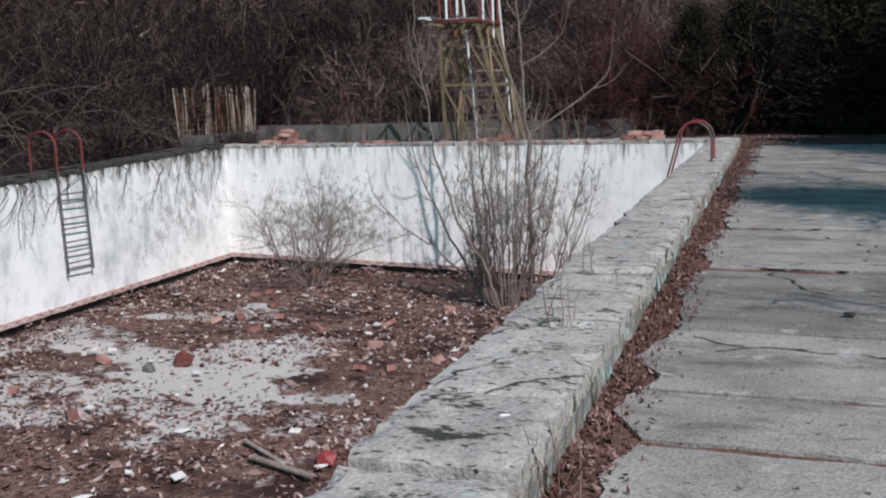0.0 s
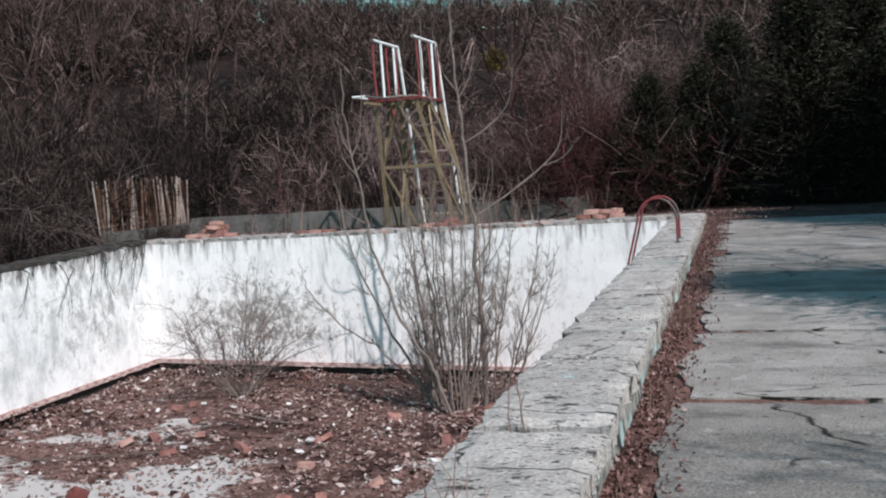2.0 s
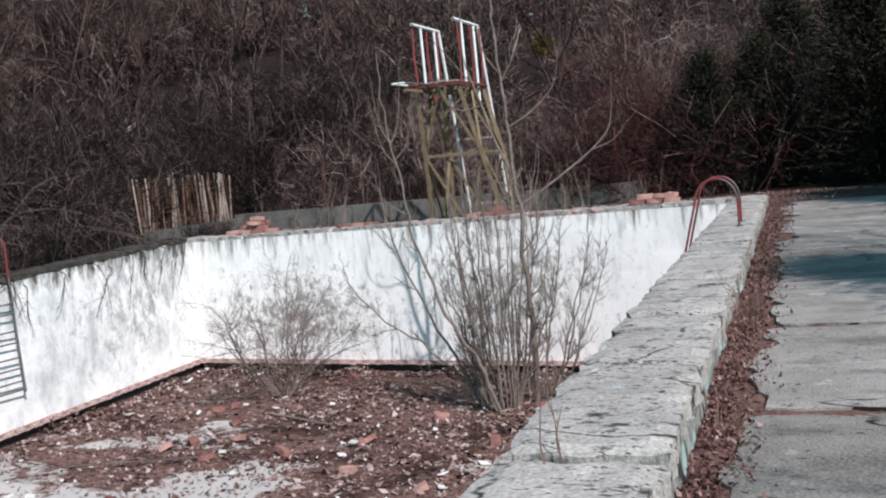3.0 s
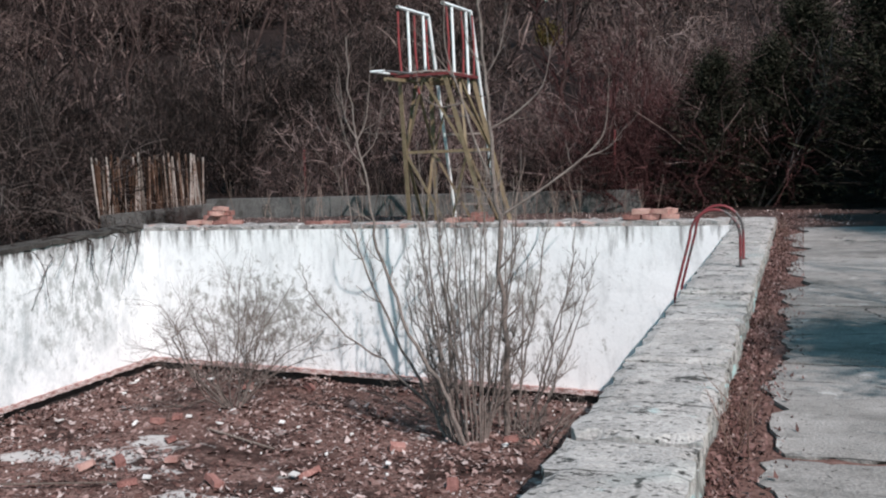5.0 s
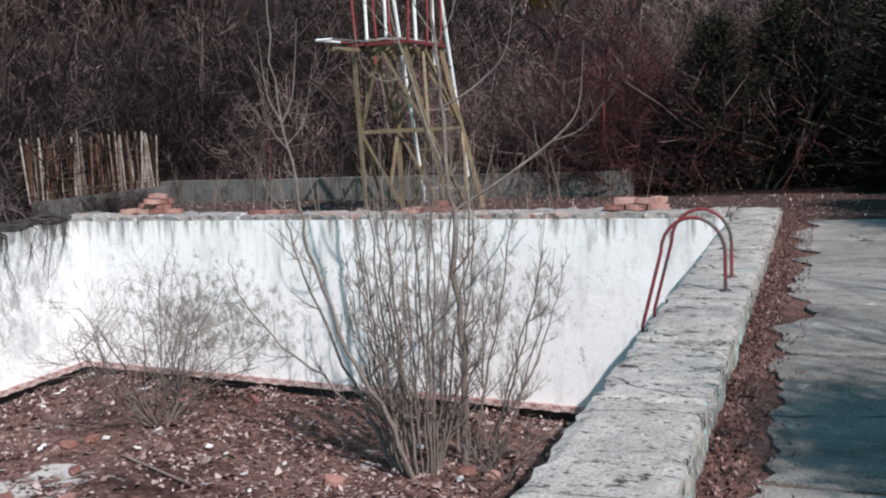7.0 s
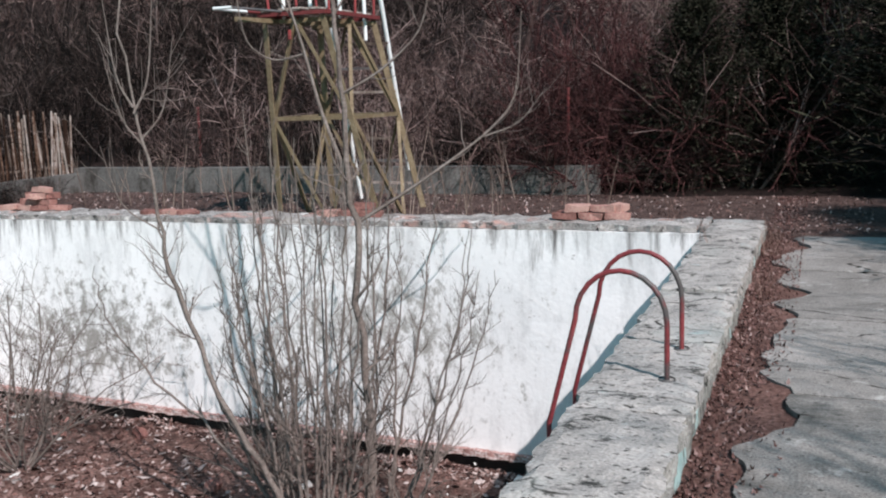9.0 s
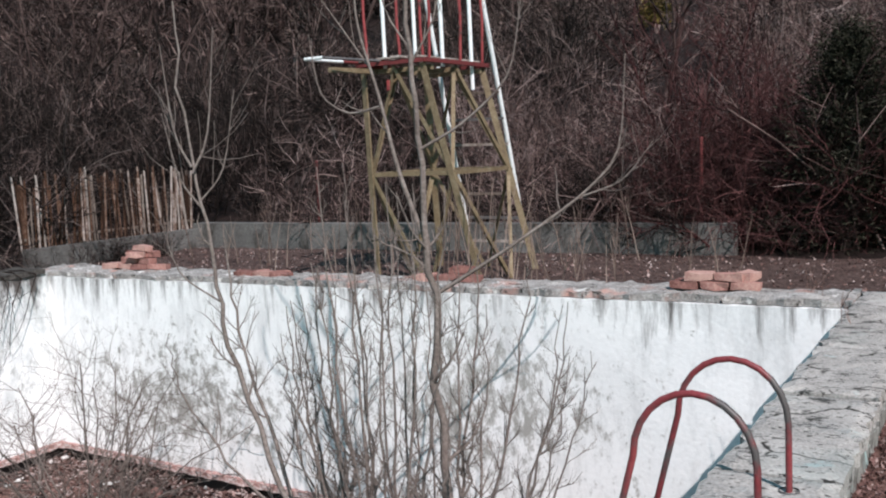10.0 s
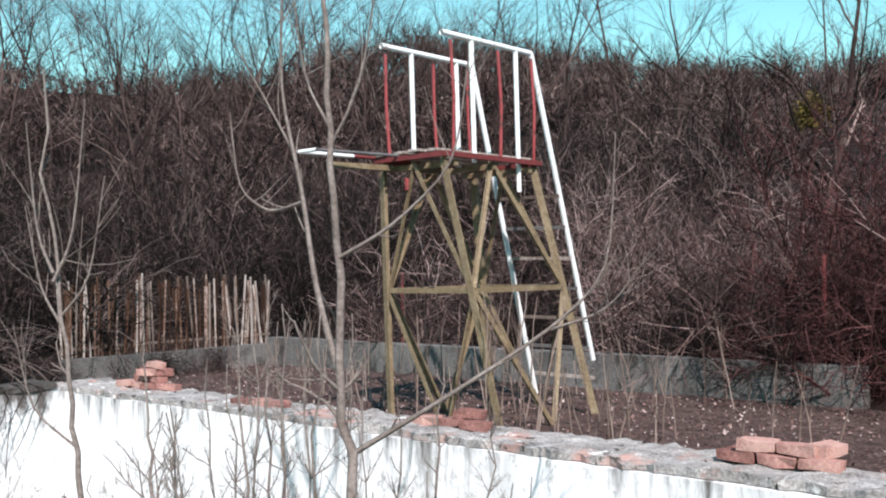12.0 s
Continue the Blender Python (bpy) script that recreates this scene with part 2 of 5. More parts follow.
bark_red = mat("red_twigs", [(0.2, (0.012, 0.005, 0.005)), (0.5, (0.046, 0.018, 0.018)), (0.8, (0.12, 0.054, 0.052))], 1.2, 20, 0.9, 0.0, island=0.5)
bark_grey = mat("grey_sapling_bark", [(0.3, (0.085, 0.066, 0.058)), (0.5, (0.17, 0.14, 0.125)), (0.75, (0.32, 0.28, 0.255))], 4, 40, 0.85, 0.3)
# darker copy of the twig colour, with the shade inside the brush put in
bark_shade = mat("dark_shaded_twigs", [(0.3, (0.004, 0.003, 0.0025)), (0.5, (0.013, 0.009, 0.0075)), (0.66, (0.031, 0.021, 0.019)), (0.85, (0.18, 0.132, 0.12))], 0.6, 20, 0.9, 0.0, island=0.6, contrast=0.25)
bark_thorn = mat("thorn_bark", [(0.25, (0.08, 0.062, 0.055)), (0.5, (0.16, 0.13, 0.115)), (0.8, (0.26, 0.22, 0.2))], 4, 40, 0.85, 0.0)
bark_cane = mat("grey_canes", [(0.3, (0.04, 0.03, 0.027)), (0.5, (0.11, 0.085, 0.077)), (0.75, (0.26, 0.22, 0.2))], 2, 30, 0.85, 0.0)
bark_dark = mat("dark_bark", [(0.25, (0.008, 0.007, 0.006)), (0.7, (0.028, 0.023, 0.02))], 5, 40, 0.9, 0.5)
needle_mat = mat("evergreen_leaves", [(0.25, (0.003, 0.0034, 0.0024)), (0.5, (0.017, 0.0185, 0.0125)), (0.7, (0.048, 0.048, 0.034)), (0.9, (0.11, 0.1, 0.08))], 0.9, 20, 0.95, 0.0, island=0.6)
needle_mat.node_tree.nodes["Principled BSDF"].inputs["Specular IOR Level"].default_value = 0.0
white_paint = mat("chipped_white_paint", [(0.3, (0.55, 0.57, 0.57)), (0.5, (0.78, 0.8, 0.8)), (0.8, (0.84, 0.86, 0.86))], 8, 60, 0.5, 0.1)
overlay(white_paint, (0.25, 0.14, 0.1), 14, 0.66, 0.72, (1, 1, 0.5), 5, 3.0)
red_paint = mat("faded_red_paint", [(0.3, (0.12, 0.016, 0.016)), (0.5, (0.25, 0.036, 0.038)), (0.8, (0.32, 0.075, 0.07))], 8, 60, 0.5, 0.1)
overlay(red_paint, (0.06, 0.03, 0.025), 9, 0.58, 0.68, (1, 1, 1), 5, 3.0)
worn_red = mat("worn_red_pipe", [(0.3, (0.07, 0.016, 0.018)), (0.5, (0.19, 0.026, 0.032)), (0.8, (0.26, 0.06, 0.06))], 5, 60, 0.5, 0.1)
overlay(worn_red, (0.07, 0.06, 0.06), 4, 0.52, 0.62, (1, 1, 1), 6, 3.0)
rust_red = mat("rusted_red_paint", [(0.3, (0.05, 0.012, 0.011)), (0.5, (0.13, 0.02, 0.02)), (0.8, (0.2, 0.04, 0.038))], 8, 60, 0.7, 0.1)
rusty_yellow = mat("rusty_yellow_steel", [(0.3, (0.07, 0.042, 0.025)), (0.5, (0.17, 0.125, 0.07)), (0.75, (0.3, 0.25, 0.17))], 7, 60, 0.7, 0.3)
rust_slat = mat("rusty_slats", [(0.3, (0.03, 0.016, 0.011)), (0.5, (0.075, 0.038, 0.024)), (0.66, (0.16, 0.1, 0.075)), (0.8, (0.42, 0.36, 0.33))], 7, 50, 0.9, 0.3, per_object=0.6)
dark_steel = mat("dark_weathered_steel", [(0.3, (0.05, 0.045, 0.045)), (0.7, (0.15, 0.14, 0.14))], 8, 60, 0.6, 0.2)
old_wood = mat("grey_old_wood", [(0.25, (0.07, 0.052, 0.043)), (0.5, (0.17, 0.135, 0.115)), (0.8, (0.4, 0.35, 0.32))], 5, 40, 0.9, 0.4, stretch=(1, 1, 0.2), per_object=0.5)
straw = mat("dry_straw", [(0.3, (0.13, 0.075, 0.06)), (0.7, (0.3, 0.2, 0.17))], 5, 40, 0.9, 0.0, per_object=0.4)
straw_grey = mat("dry_shoots", [(0.3, (0.1, 0.07, 0.06)), (0.7, (0.26, 0.2, 0.17))], 3, 40, 0.9, 0.0, per_object=0.5)
moss_leaf = mat("yellow_green_leaves", [(0.3, (0.06, 0.045, 0.012)), (0.7, (0.15, 0.11, 0.035))], 5, 40, 0.9, 0.0, island=0.4)
chip_mat = mat("plaster_chips", [(0.3, (0.5, 0.48, 0.46)), (0.7, (0.78, 0.76, 0.74))], 6, 40, 0.9, 0.3, island=0.4)
stone_mat = mat("low_wall_concrete", [(0.3, (0.06, 0.056, 0.053)), (0.5, (0.13, 0.125, 0.12)), (0.75, (0.25, 0.24, 0.23))], 1.6, 40, 0.95, 0.5)
overlay(stone_mat, (0.045, 0.04, 0.036), 3.5, 0.5, 0.66, (1, 1, 0.5), 9, 5.0, wave=0.72)

overlay(pool_floor_mat, (0.06, 0.032, 0.027), 16.0, 0.5, 0.58, (1, 1, 1), 6, 41.0, wave=0.7)
overlay(pool_floor_mat, (0.3, 0.15, 0.13), 19.0, 0.6, 0.66, (1, 1, 1), 4, 47.0, wave=0.6)
# pale screed patches that show through the litter on the pool floor
overlay(pool_floor_mat, (0.035, 0.02, 0.017), 0.9, 0.48, 0.6, (1, 1.2, 1), 8, 33.0, wave=0.7)
overlay(pool_floor_mat, (0.42, 0.4, 0.385), 0.55, 0.5, 0.53, (1, 1.25, 1), 10, 21.0, wave=0.64)


def only_round(m, centre, size):
    """Keeps the newest overlay of a material to a soft oval of ground, where the screed has been swept bare."""
    n, l = m.node_tree.nodes, m.node_tree.links
    mix = n["Principled BSDF"].inputs["Base Color"].links[0].from_node
    rng_node = mix.inputs[0].links[0].from_node
    src = rng_node.inputs["Value"].links[0].from_socket
    co = n.new("ShaderNodeTexCoord")
    mp = n.new("ShaderNodeMapping")
    mp.inputs["Scale"].default_value = [1 / a for a in size]
    mp.inputs["Location"].default_value = [-c / a for c, a in zip(centre, size)]
    l.new(co.outputs["Object"], mp.inputs["Vector"])
    g = n.new("ShaderNodeTexGradient")
    g.gradient_type = "SPHERICAL"
    l.new(mp.outputs["Vector"], g.inputs["Vector"])
    add = n.new("ShaderNodeMath")
    add.operation = "MULTIPLY_ADD"
    add.inputs[1].default_value = 0.22
    l.new(g.outputs["Fac"], add.inputs[0])
    sub = n.new("ShaderNodeMath")
    sub.operation = "SUBTRACT"
    sub.inputs[1].default_value = 0.115
    l.new(src, sub.inputs[0])
    l.new(sub.outputs[0], add.inputs[2])
    l.new(add.outputs[0], rng_node.inputs["Value"])


only_round(pool_floor_mat, (-6.4, 10.8, -2.4), (5.6, 4.0, 9.0))
overlay(pool_floor_mat, (0.34, 0.33, 0.315), 0.8, 0.5, 0.54, (1, 1, 1), 10, 71.0, wave=0.66)
only_round(pool_floor_mat, (-9.4, 12.4, -2.3), (1.1, 2.4, 9.0))
# lichen and dirt on the end wall, where brush has rubbed against it
overlay(plaster, (0.3, 0.29, 0.27), 5.5, 0.5, 0.6, (1, 1, 0.8), 10, 51.0, wave=0.8)
only_round(plaster, (-7.7, 17.95, -1.3), (2.9, 4.0, 1.35))
overlay(plaster, (0.34, 0.33, 0.31), 6.0, 0.51, 0.61, (1, 1, 0.6), 10, 57.0, wave=0.8)
only_round(plaster, (-3.9, 17.95, -1.0), (2.6, 4.0, 1.6))
overlay(grimy_plaster, (0.36, 0.37, 0.36), 5.0, 0.53, 0.64, (1, 1, 0.6), 10, 61.0, wave=0.8)
only_round(grimy_plaster, (-9.7, 16.2, -0.9), (4.0, 3.6, 1.6))


# ---- building helpers ----
def mesh_from(name, verts, faces):
    me = bpy.data.meshes.new(name)
    me.from_pydata([tuple(v) for v in verts], [], [tuple(f) for f in faces])
    me.update()
    return me


def mesh_quads(name, V, F, smooth=False):
    """A mesh from arrays of corners (n x 3) and quads (m x 4)."""
    me = bpy.data.meshes.new(name)
    me.vertices.add(len(V))
    me.vertices.foreach_set("co", np.asarray(V, np.float32).ravel())
    me.loops.add(F.size)
    me.loops.foreach_set("vertex_index", np.asarray(F, np.int32).ravel())
    me.polygons.add(len(F))
    me.polygons.foreach_set("loop_start", np.arange(0, F.size, F.shape[1], dtype=np.int32))
    me.update(calc_edges=True)
    if smooth:
        me.polygons.foreach_set("use_smooth", np.ones(len(F), bool))
    return me


def part(name, data, material, parent=None, label=""):
    """Links a mesh or a bmesh as one object, under a parent if given."""
    if isinstance(data, bmesh.types.BMesh):
        me = bpy.data.meshes.new(name)
        data.to_mesh(me)
        data.free()
        data = me
    if material and not data.materials:
        data.materials.append(material)
    ob = new(name, data)
    if parent:
        ob.parent = parent
    if label:
        ob["label"] = label
    return ob


def thing(name, label, category, group="", kind="", at=None):
    e = new(name)
    if at is not None:
        e.matrix_basis = at
    return tagged(e, label, category, group, kind)


def box(bm, lo, hi, m=None, bevel=0.0):
    r = bmesh.ops.create_cube(bm, size=1)
    s = [hi[i] - lo[i] for i in range(3)]
    c = [(hi[i] + lo[i]) / 2 for i in range(3)]
    bmesh.ops.transform(bm, matrix=Matrix.Translation(c) @ Matrix.Diagonal((*s, 1)), verts=r["verts"])
    if bevel:
        es = list({e for v in r["verts"] for e in v.link_edges})
        bmesh.ops.bevel(bm, geom=es, offset=bevel, segments=1, affect="EDGES")
        if m is not None:
            bmesh.ops.transform(bm, matrix=m, verts=[v for v in bm.verts if v.is_valid])
    elif m is not None:
        bmesh.ops.transform(bm, matrix=m, verts=r["verts"])
    return bm


def skew(x, y):
    return x - 0.0266 * y


def skew_mesh(bm):
    for v in bm.verts:
        v.co.x = skew(v.co.x, v.co.y)
    return bm


def roughen(bm, amount, scale, seed=0.0, axes=(1, 1, 1)):
    for v in bm.verts:
        n = noise.noise_vector(v.co * scale + Vector((seed, seed * 2, -seed)))
        v.co += Vector((n.x * axes[0], n.y * axes[1], n.z * axes[2])) * amount
    return bm


def grid_box(lo, hi, step):
    """A box whose faces are cut into cells, for ragged edges."""
    n = [max(1, round((hi[i] - lo[i]) / step[i])) for i in range(3)]
    bm = bmesh.new()
    seen = {}

    def vert(i, j, k):
        if (i, j, k) not in seen:
            seen[i, j, k] = bm.verts.new([lo[a] + (hi[a] - lo[a]) * q / n[a] for a, q in enumerate((i, j, k))])
        return seen[i, j, k]
    for a, b, c in ((0, 1, 2), (1, 2, 0), (2, 0, 1)):
        for end in (0, n[c]):
            for i in range(n[a]):
                for j in range(n[b]):
                    q = []
                    for di, dj in ((0, 0), (1, 0), (1, 1), (0, 1)):
                        ijk = [0, 0, 0]
                        ijk[a], ijk[b], ijk[c] = i + di, j + dj, end
                        q.append(vert(*ijk))
                    bm.faces.new(q if end else q[::-1])
    return bm


def tubes(lines, sides=3):
    """Arrays of corners and quads for tapered tubes along polylines of (point, radius)."""
    V, F = [], []
    ang = np.arange(sides) * 2 * math.pi / sides
    ca, sa = np.cos(ang), np.sin(ang)
    base = 0
    for pts, rad in lines:
        pts = np.asarray(pts, float)
        n = len(pts)
        d = np.gradient(pts, axis=0)
        d /= np.linalg.norm(d, axis=1)[:, None] + 1e-9
        ref = np.array([0.31, 0.87, 0.12]) if abs(d[0][2]) > 0.5 else np.array([0.05, 0.1, 1.0])
        u = np.cross(d, ref)
        u /= np.linalg.norm(u, axis=1)[:, None] + 1e-9
        w = np.cross(d, u)
        r = np.asarray(rad)[:, None, None]
        ring = pts[:, None, :] + r * (u[:, None, :] * ca[None, :, None] + w[:, None, :] * sa[None, :, None])
        V.append(ring.reshape(-1, 3))
        i = np.arange(n - 1)[:, None] * sides
        k = np.arange(sides)[None, :]
        k2 = (k + 1) % sides
        F.append(np.stack([i + k, i + k2, i + sides + k2, i + sides + k], -1).reshape(-1, 4) + base)
        base += n * sides
    return np.concatenate(V), np.concatenate(F)


def ribbons(lines, seed=0):
    """Arrays for thin flat twigs along polylines, each turned at random about its own line."""
    r = np.random.default_rng(seed)
    V, F, base = [], [], 0
    for pts, rad in lines:
        pts = np.asarray(pts, float)
        n = len(pts)
        d = pts[-1] - pts[0]
        w = np.cross(d, r.normal(0, 1, 3))
        w /= np.linalg.norm(w) + 1e-9
        off = np.asarray(rad)[:, None] * 1.25 * w[None, :]
        V.append(np.stack([pts - off, pts + off], 1).reshape(-1, 3))
        i = np.arange(n - 1) * 2
        F.append(np.stack([i, i + 1, i + 3, i + 2], -1) + base)
        base += 2 * n
    return np.concatenate(V), np.concatenate(F)


def brush(lines, solid, seed):
    """One shrub shape: round tubes for the levels from solid up, flat twigs below."""
    V0, F0 = tubes(pick(lines, lambda k: k >= solid), 3)
    V1, F1 = ribbons(pick(lines, lambda k: k < solid), seed)
    return np.concatenate([V0, V1]), np.concatenate([F0, F1 + len(V0)])


def tube_part(name, lines, material, parent=None, sides=8, label=""):
    V, F = tubes(lines, sides)
    return part(name, mesh_quads(name, V, F, sides > 5), material, parent, label)


def grow(rng, start, way, length, radius, depth, up=0.25, wander=0.25, kids=(4, 7), spread=0.7, shrink=(0.45, 0.7), tip=0.35, first=0.25, out=None, seg=5):
    """A branch with its side branches: polylines, with the level of each."""
    out = [] if out is None else out
    p, d = np.array(start, float), np.array(way, float)
    d /= np.linalg.norm(d)
    pts, rad, ds = [p.copy()], [radius], [d.copy()]
    n = seg if depth else max(2, seg - 3)
    for i in range(n):
        d = d + rng.normal(0, wander, 3) * 0.5 + np.array([0, 0, up]) / n
        d /= np.linalg.norm(d)
        p = p + d * length / n
        pts.append(p.copy())
        ds.append(d.copy())
        rad.append(radius * (1 - (1 - tip) * (i + 1) / n))
    out.append((np.array(pts), np.array(rad), depth))
    if depth > 0:
        for _ in range(rng.integers(*kids)):
            f = rng.uniform(first, 1.0)
            i = min(int(f * n), n - 1)
            g = f * n - i
            q = pts[i] * (1 - g) + pts[i + 1] * g
            side = rng.normal(0, 1, 3)
            side -= ds[i] * side.dot(ds[i])
            side /= np.linalg.norm(side) + 1e-9
            a = rng.uniform(0.6, 1.3) * spread
            w = ds[i] * math.cos(a) + side * math.sin(a)
            grow(rng, q, w, length * rng.uniform(*shrink) * (1.15 - 0.5 * f), rad[i] * 0.6, depth - 1, up, wander, kids, spread, shrink, tip, 0.15, out, seg)
    return out


def pick(lines, test):
    return [(p, r) for p, r, k in lines if test(k)]


# ---- ground ----
def hill(x, y):
    """Height of the land: level round the pool, then a slope behind it that runs up to a wooded crest."""
    d = max(y - 23.0 + 0.1 * max(0.0, -x - 8), (-x - 13.0) * 0.75 - 1.0)
    if d < 0:
        return 0.0
    t = min(1.0, d / 75.0)
    z = 17.0 * (t * t * (3 - 2 * t)) ** 0.8
    z *= 0.63 + 0.65 * min(1.0, max(0.0, (-x - 10) / 50.0)) ** 1.3 + 0.16 * min(1.0, max(0.0, (x + 34) / 22.0))
    return z + noise.noise(Vector((x * 0.06, y * 0.06, 0.3))) * 0.5 * min(1, d / 8)


LEFT, RIGHT, NEAR, FAR = -9.42, 0.02, -6.0, 17.95  # the basin's inner faces, before the skew
KERB = 0.48
FAR_KERB = 0.64


def floor_z(x):
    return -2.25 - 0.25 * (x - LEFT) / (RIGHT - LEFT)


xs = sorted({-900, -400, -200, -120, -90, -70, -55, -45, -37, -30, -25, -21, -18, -15.5, -13.5, -12, -10.8, LEFT - 0.3, -7.5, -5.5, -3.5, -1.5, RIGHT + 0.25, 1.2, 2.5, 4, 6, 8, 10.5, 13, 16, 20, 25, 32, 42, 60, 90, 140, 300, 900})
ys = sorted({-900, -300, -120, -60, -30, -15, NEAR - 0.3, -3, 0, 3, 6, 9, 12, 15, FAR + 0.3, 19.6, 20.8, 22.1, 23.5, 25.0, 26.5, 28, 30, 32.5, 35, 38, 42, 47, 52, 58, 65, 73, 82, 92, 104, 120, 150, 220, 400, 900})
gv, gf = [], []
for y in ys:
    for x in xs:
        near_pool = LEFT - 4 < x < 6 and NEAR - 4 < y < 24
        z = hill(x, y) - 0.03 + (0 if near_pool else noise.noise(Vector((x * 0.4, y * 0.4, 5))) * 0.06)
        gv.append((skew(x, y) if abs(y) < 60 else x - 0.0266 * math.copysign(60, y), y, z))
for j in range(len(ys) - 1):
    for i in range(len(xs) - 1):
        if LEFT - 0.3 <= xs[i] < RIGHT + 0.25 and NEAR - 0.3 <= ys[j] < FAR + 0.3:
            continue
        a = j * len(xs) + i
        gf.append((a, a + 1, a + 1 + len(xs), a + len(xs)))
ground = tagged(part("ground", mesh_from("ground", gv, gf), ground_mat), "dark brown earth with dead leaves rising to a hill, brush shade in its colour", "ground", kind="structure")

# ---- pool basin ----
nx, ny = 60, 110
fv, ff = [], []
for j in range(ny + 1):
    for i in range(nx + 1):
        x = LEFT - 0.2 + (RIGHT - LEFT + 0.4) * i / nx
        y = NEAR - 0.2 + (FAR - NEAR + 0.4) * j / ny
        bumpz = noise.noise(Vector((x * 0.9, y * 0.9, 1.7))) * 0.05 + noise.noise(Vector((x * 3, y * 3, 2.7))) * 0.02
        fv.append((skew(x, y), y, floor_z(x) + bumpz))
for j in range(ny):
    for i in range(nx):
        a = j * (nx + 1) + i
        ff.append((a, a + 1, a + nx + 2, a + nx + 1))
pool_floor = tagged(part("pool_floor", mesh_from("pool_floor", fv, ff), pool_floor_mat), "empty pool floor under dead leaves with pale screed patches", "pool floor", kind="structure")
pool_floor.data.polygons.foreach_set("use_smooth", [True] * len(pool_floor.data.polygons))


def wall_block(name, lo, hi, material, label, top=None, foot=None):
    bm = grid_box(lo, hi, (0.5, 0.5, 0.3))
    if foot:
        for v in bm.verts:
            if v.co.z < lo[2] + 0.01:
                v.co.z = foot(v.co.x)
    if top:
        for v in bm.verts:
            if v.co.z > hi[2] - 0.01:
                v.co.z += top(v.co.x, v.co.y)
    roughen(bm, 0.02, 1.1, 3.0, (1, 1, 0.3))
    return tagged(part(name, skew_mesh(bm), material), label, "pool wall", kind="structure")


def left_drop(x, y):
    return -0.03 * max(0.0, FAR - y)


WALL_FOOT = 0.2


def foot_z(x):
    return floor_z(x) + WALL_FOOT


wall_far = wall_block("wall_far", (LEFT - 0.45, FAR, floor_z(LEFT) + WALL_FOOT), (RIGHT + 0.2, FAR + 0.4, 0.08), plaster, "white painted pool end wall with grey run-off streaks", None, foot_z)
wall_left = wall_block("wall_left", (LEFT - 0.45, NEAR, floor_z(LEFT) + WALL_FOOT), (LEFT, FAR - 0.002, 0.13), grimy_plaster, "white painted pool side wall with grimy top", left_drop)
wall_right = wall_block("wall_right", (RIGHT + 0.02, NEAR, -2.7), (RIGHT + 0.4, FAR - 0.002, 0.05), plaster, "white painted pool side wall in shade")
wall_near = wall_block("wall_near", (LEFT - 0.45, NEAR - 0.4, -2.7), (RIGHT + 0.4, NEAR - 0.002, 0.05), plaster, "white painted pool end wall behind the viewer")
# footing set back below the wall, its gap shade painted on as colour
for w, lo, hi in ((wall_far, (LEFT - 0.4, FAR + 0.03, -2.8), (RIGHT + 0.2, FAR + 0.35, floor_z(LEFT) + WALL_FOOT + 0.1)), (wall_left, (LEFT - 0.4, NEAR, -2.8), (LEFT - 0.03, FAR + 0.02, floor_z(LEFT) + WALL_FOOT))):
    part("footing", skew_mesh(grid_box(lo, hi, (1, 1, 0.3))), dark_band, w, "dark recessed band at the wall foot, its shade put into the colour")


def brick_mesh(seed, size=(0.24, 0.115, 0.07), rough=0.012):
    bm = grid_box([-s / 2 for s in size], [s / 2 for s in size], (0.12, 0.06, 0.07))
    roughen(bm, rough, 9, seed)
    me = bpy.data.meshes.new("brick")
    bm.to_mesh(me)
    bm.free()
    me.materials.append(brick_mat)
    return me


rng = np.random.default_rng(5)
BRICKS = [brick_mesh(3.1 * i, rough=0.02) for i in range(5)]
BAND = []
for i in range(4):
    bm = grid_box((-0.125, -0.04, -0.035), (0.125, 0.04, 0.035), (0.06, 0.08, 0.07))
    roughen(bm, 0.02, 10, i * 5.5)
    me = bpy.data.meshes.new("brick")
    bm.to_mesh(me)
    bm.free()
    me.materials.append(brick_band)
    BAND.append(me)

# ---- kerb round the pool ----
kerb_right = tagged(thing("kerb_right", "", ""), "raised grey concrete kerb of cracked slabs beside the pool", "kerb", kind="structure")
bm = grid_box((RIGHT + 0.04, NEAR, -0.12), (RIGHT + KERB + 0.0, FAR + FAR_KERB - 0.01, 0.075), (0.25, 0.16, 0.06))
roughen(bm, 0.035, 4.5, 1.0, (1, 0.2, 0.2))
part("kerb_face", skew_mesh(bm), kerb_face, kerb_right, "flaking turquoise paint on rough concrete")
cuts = [NEAR, -4.6, -3.1, -1.7, -0.3, 1.3, 2.75, 3.4, 4.35, 5.5, 6.7, 7.9, 9.2, 10.4, 11.5, 12.5, 13.7, 15.0, 16.2, 17.3, FAR + FAR_KERB]
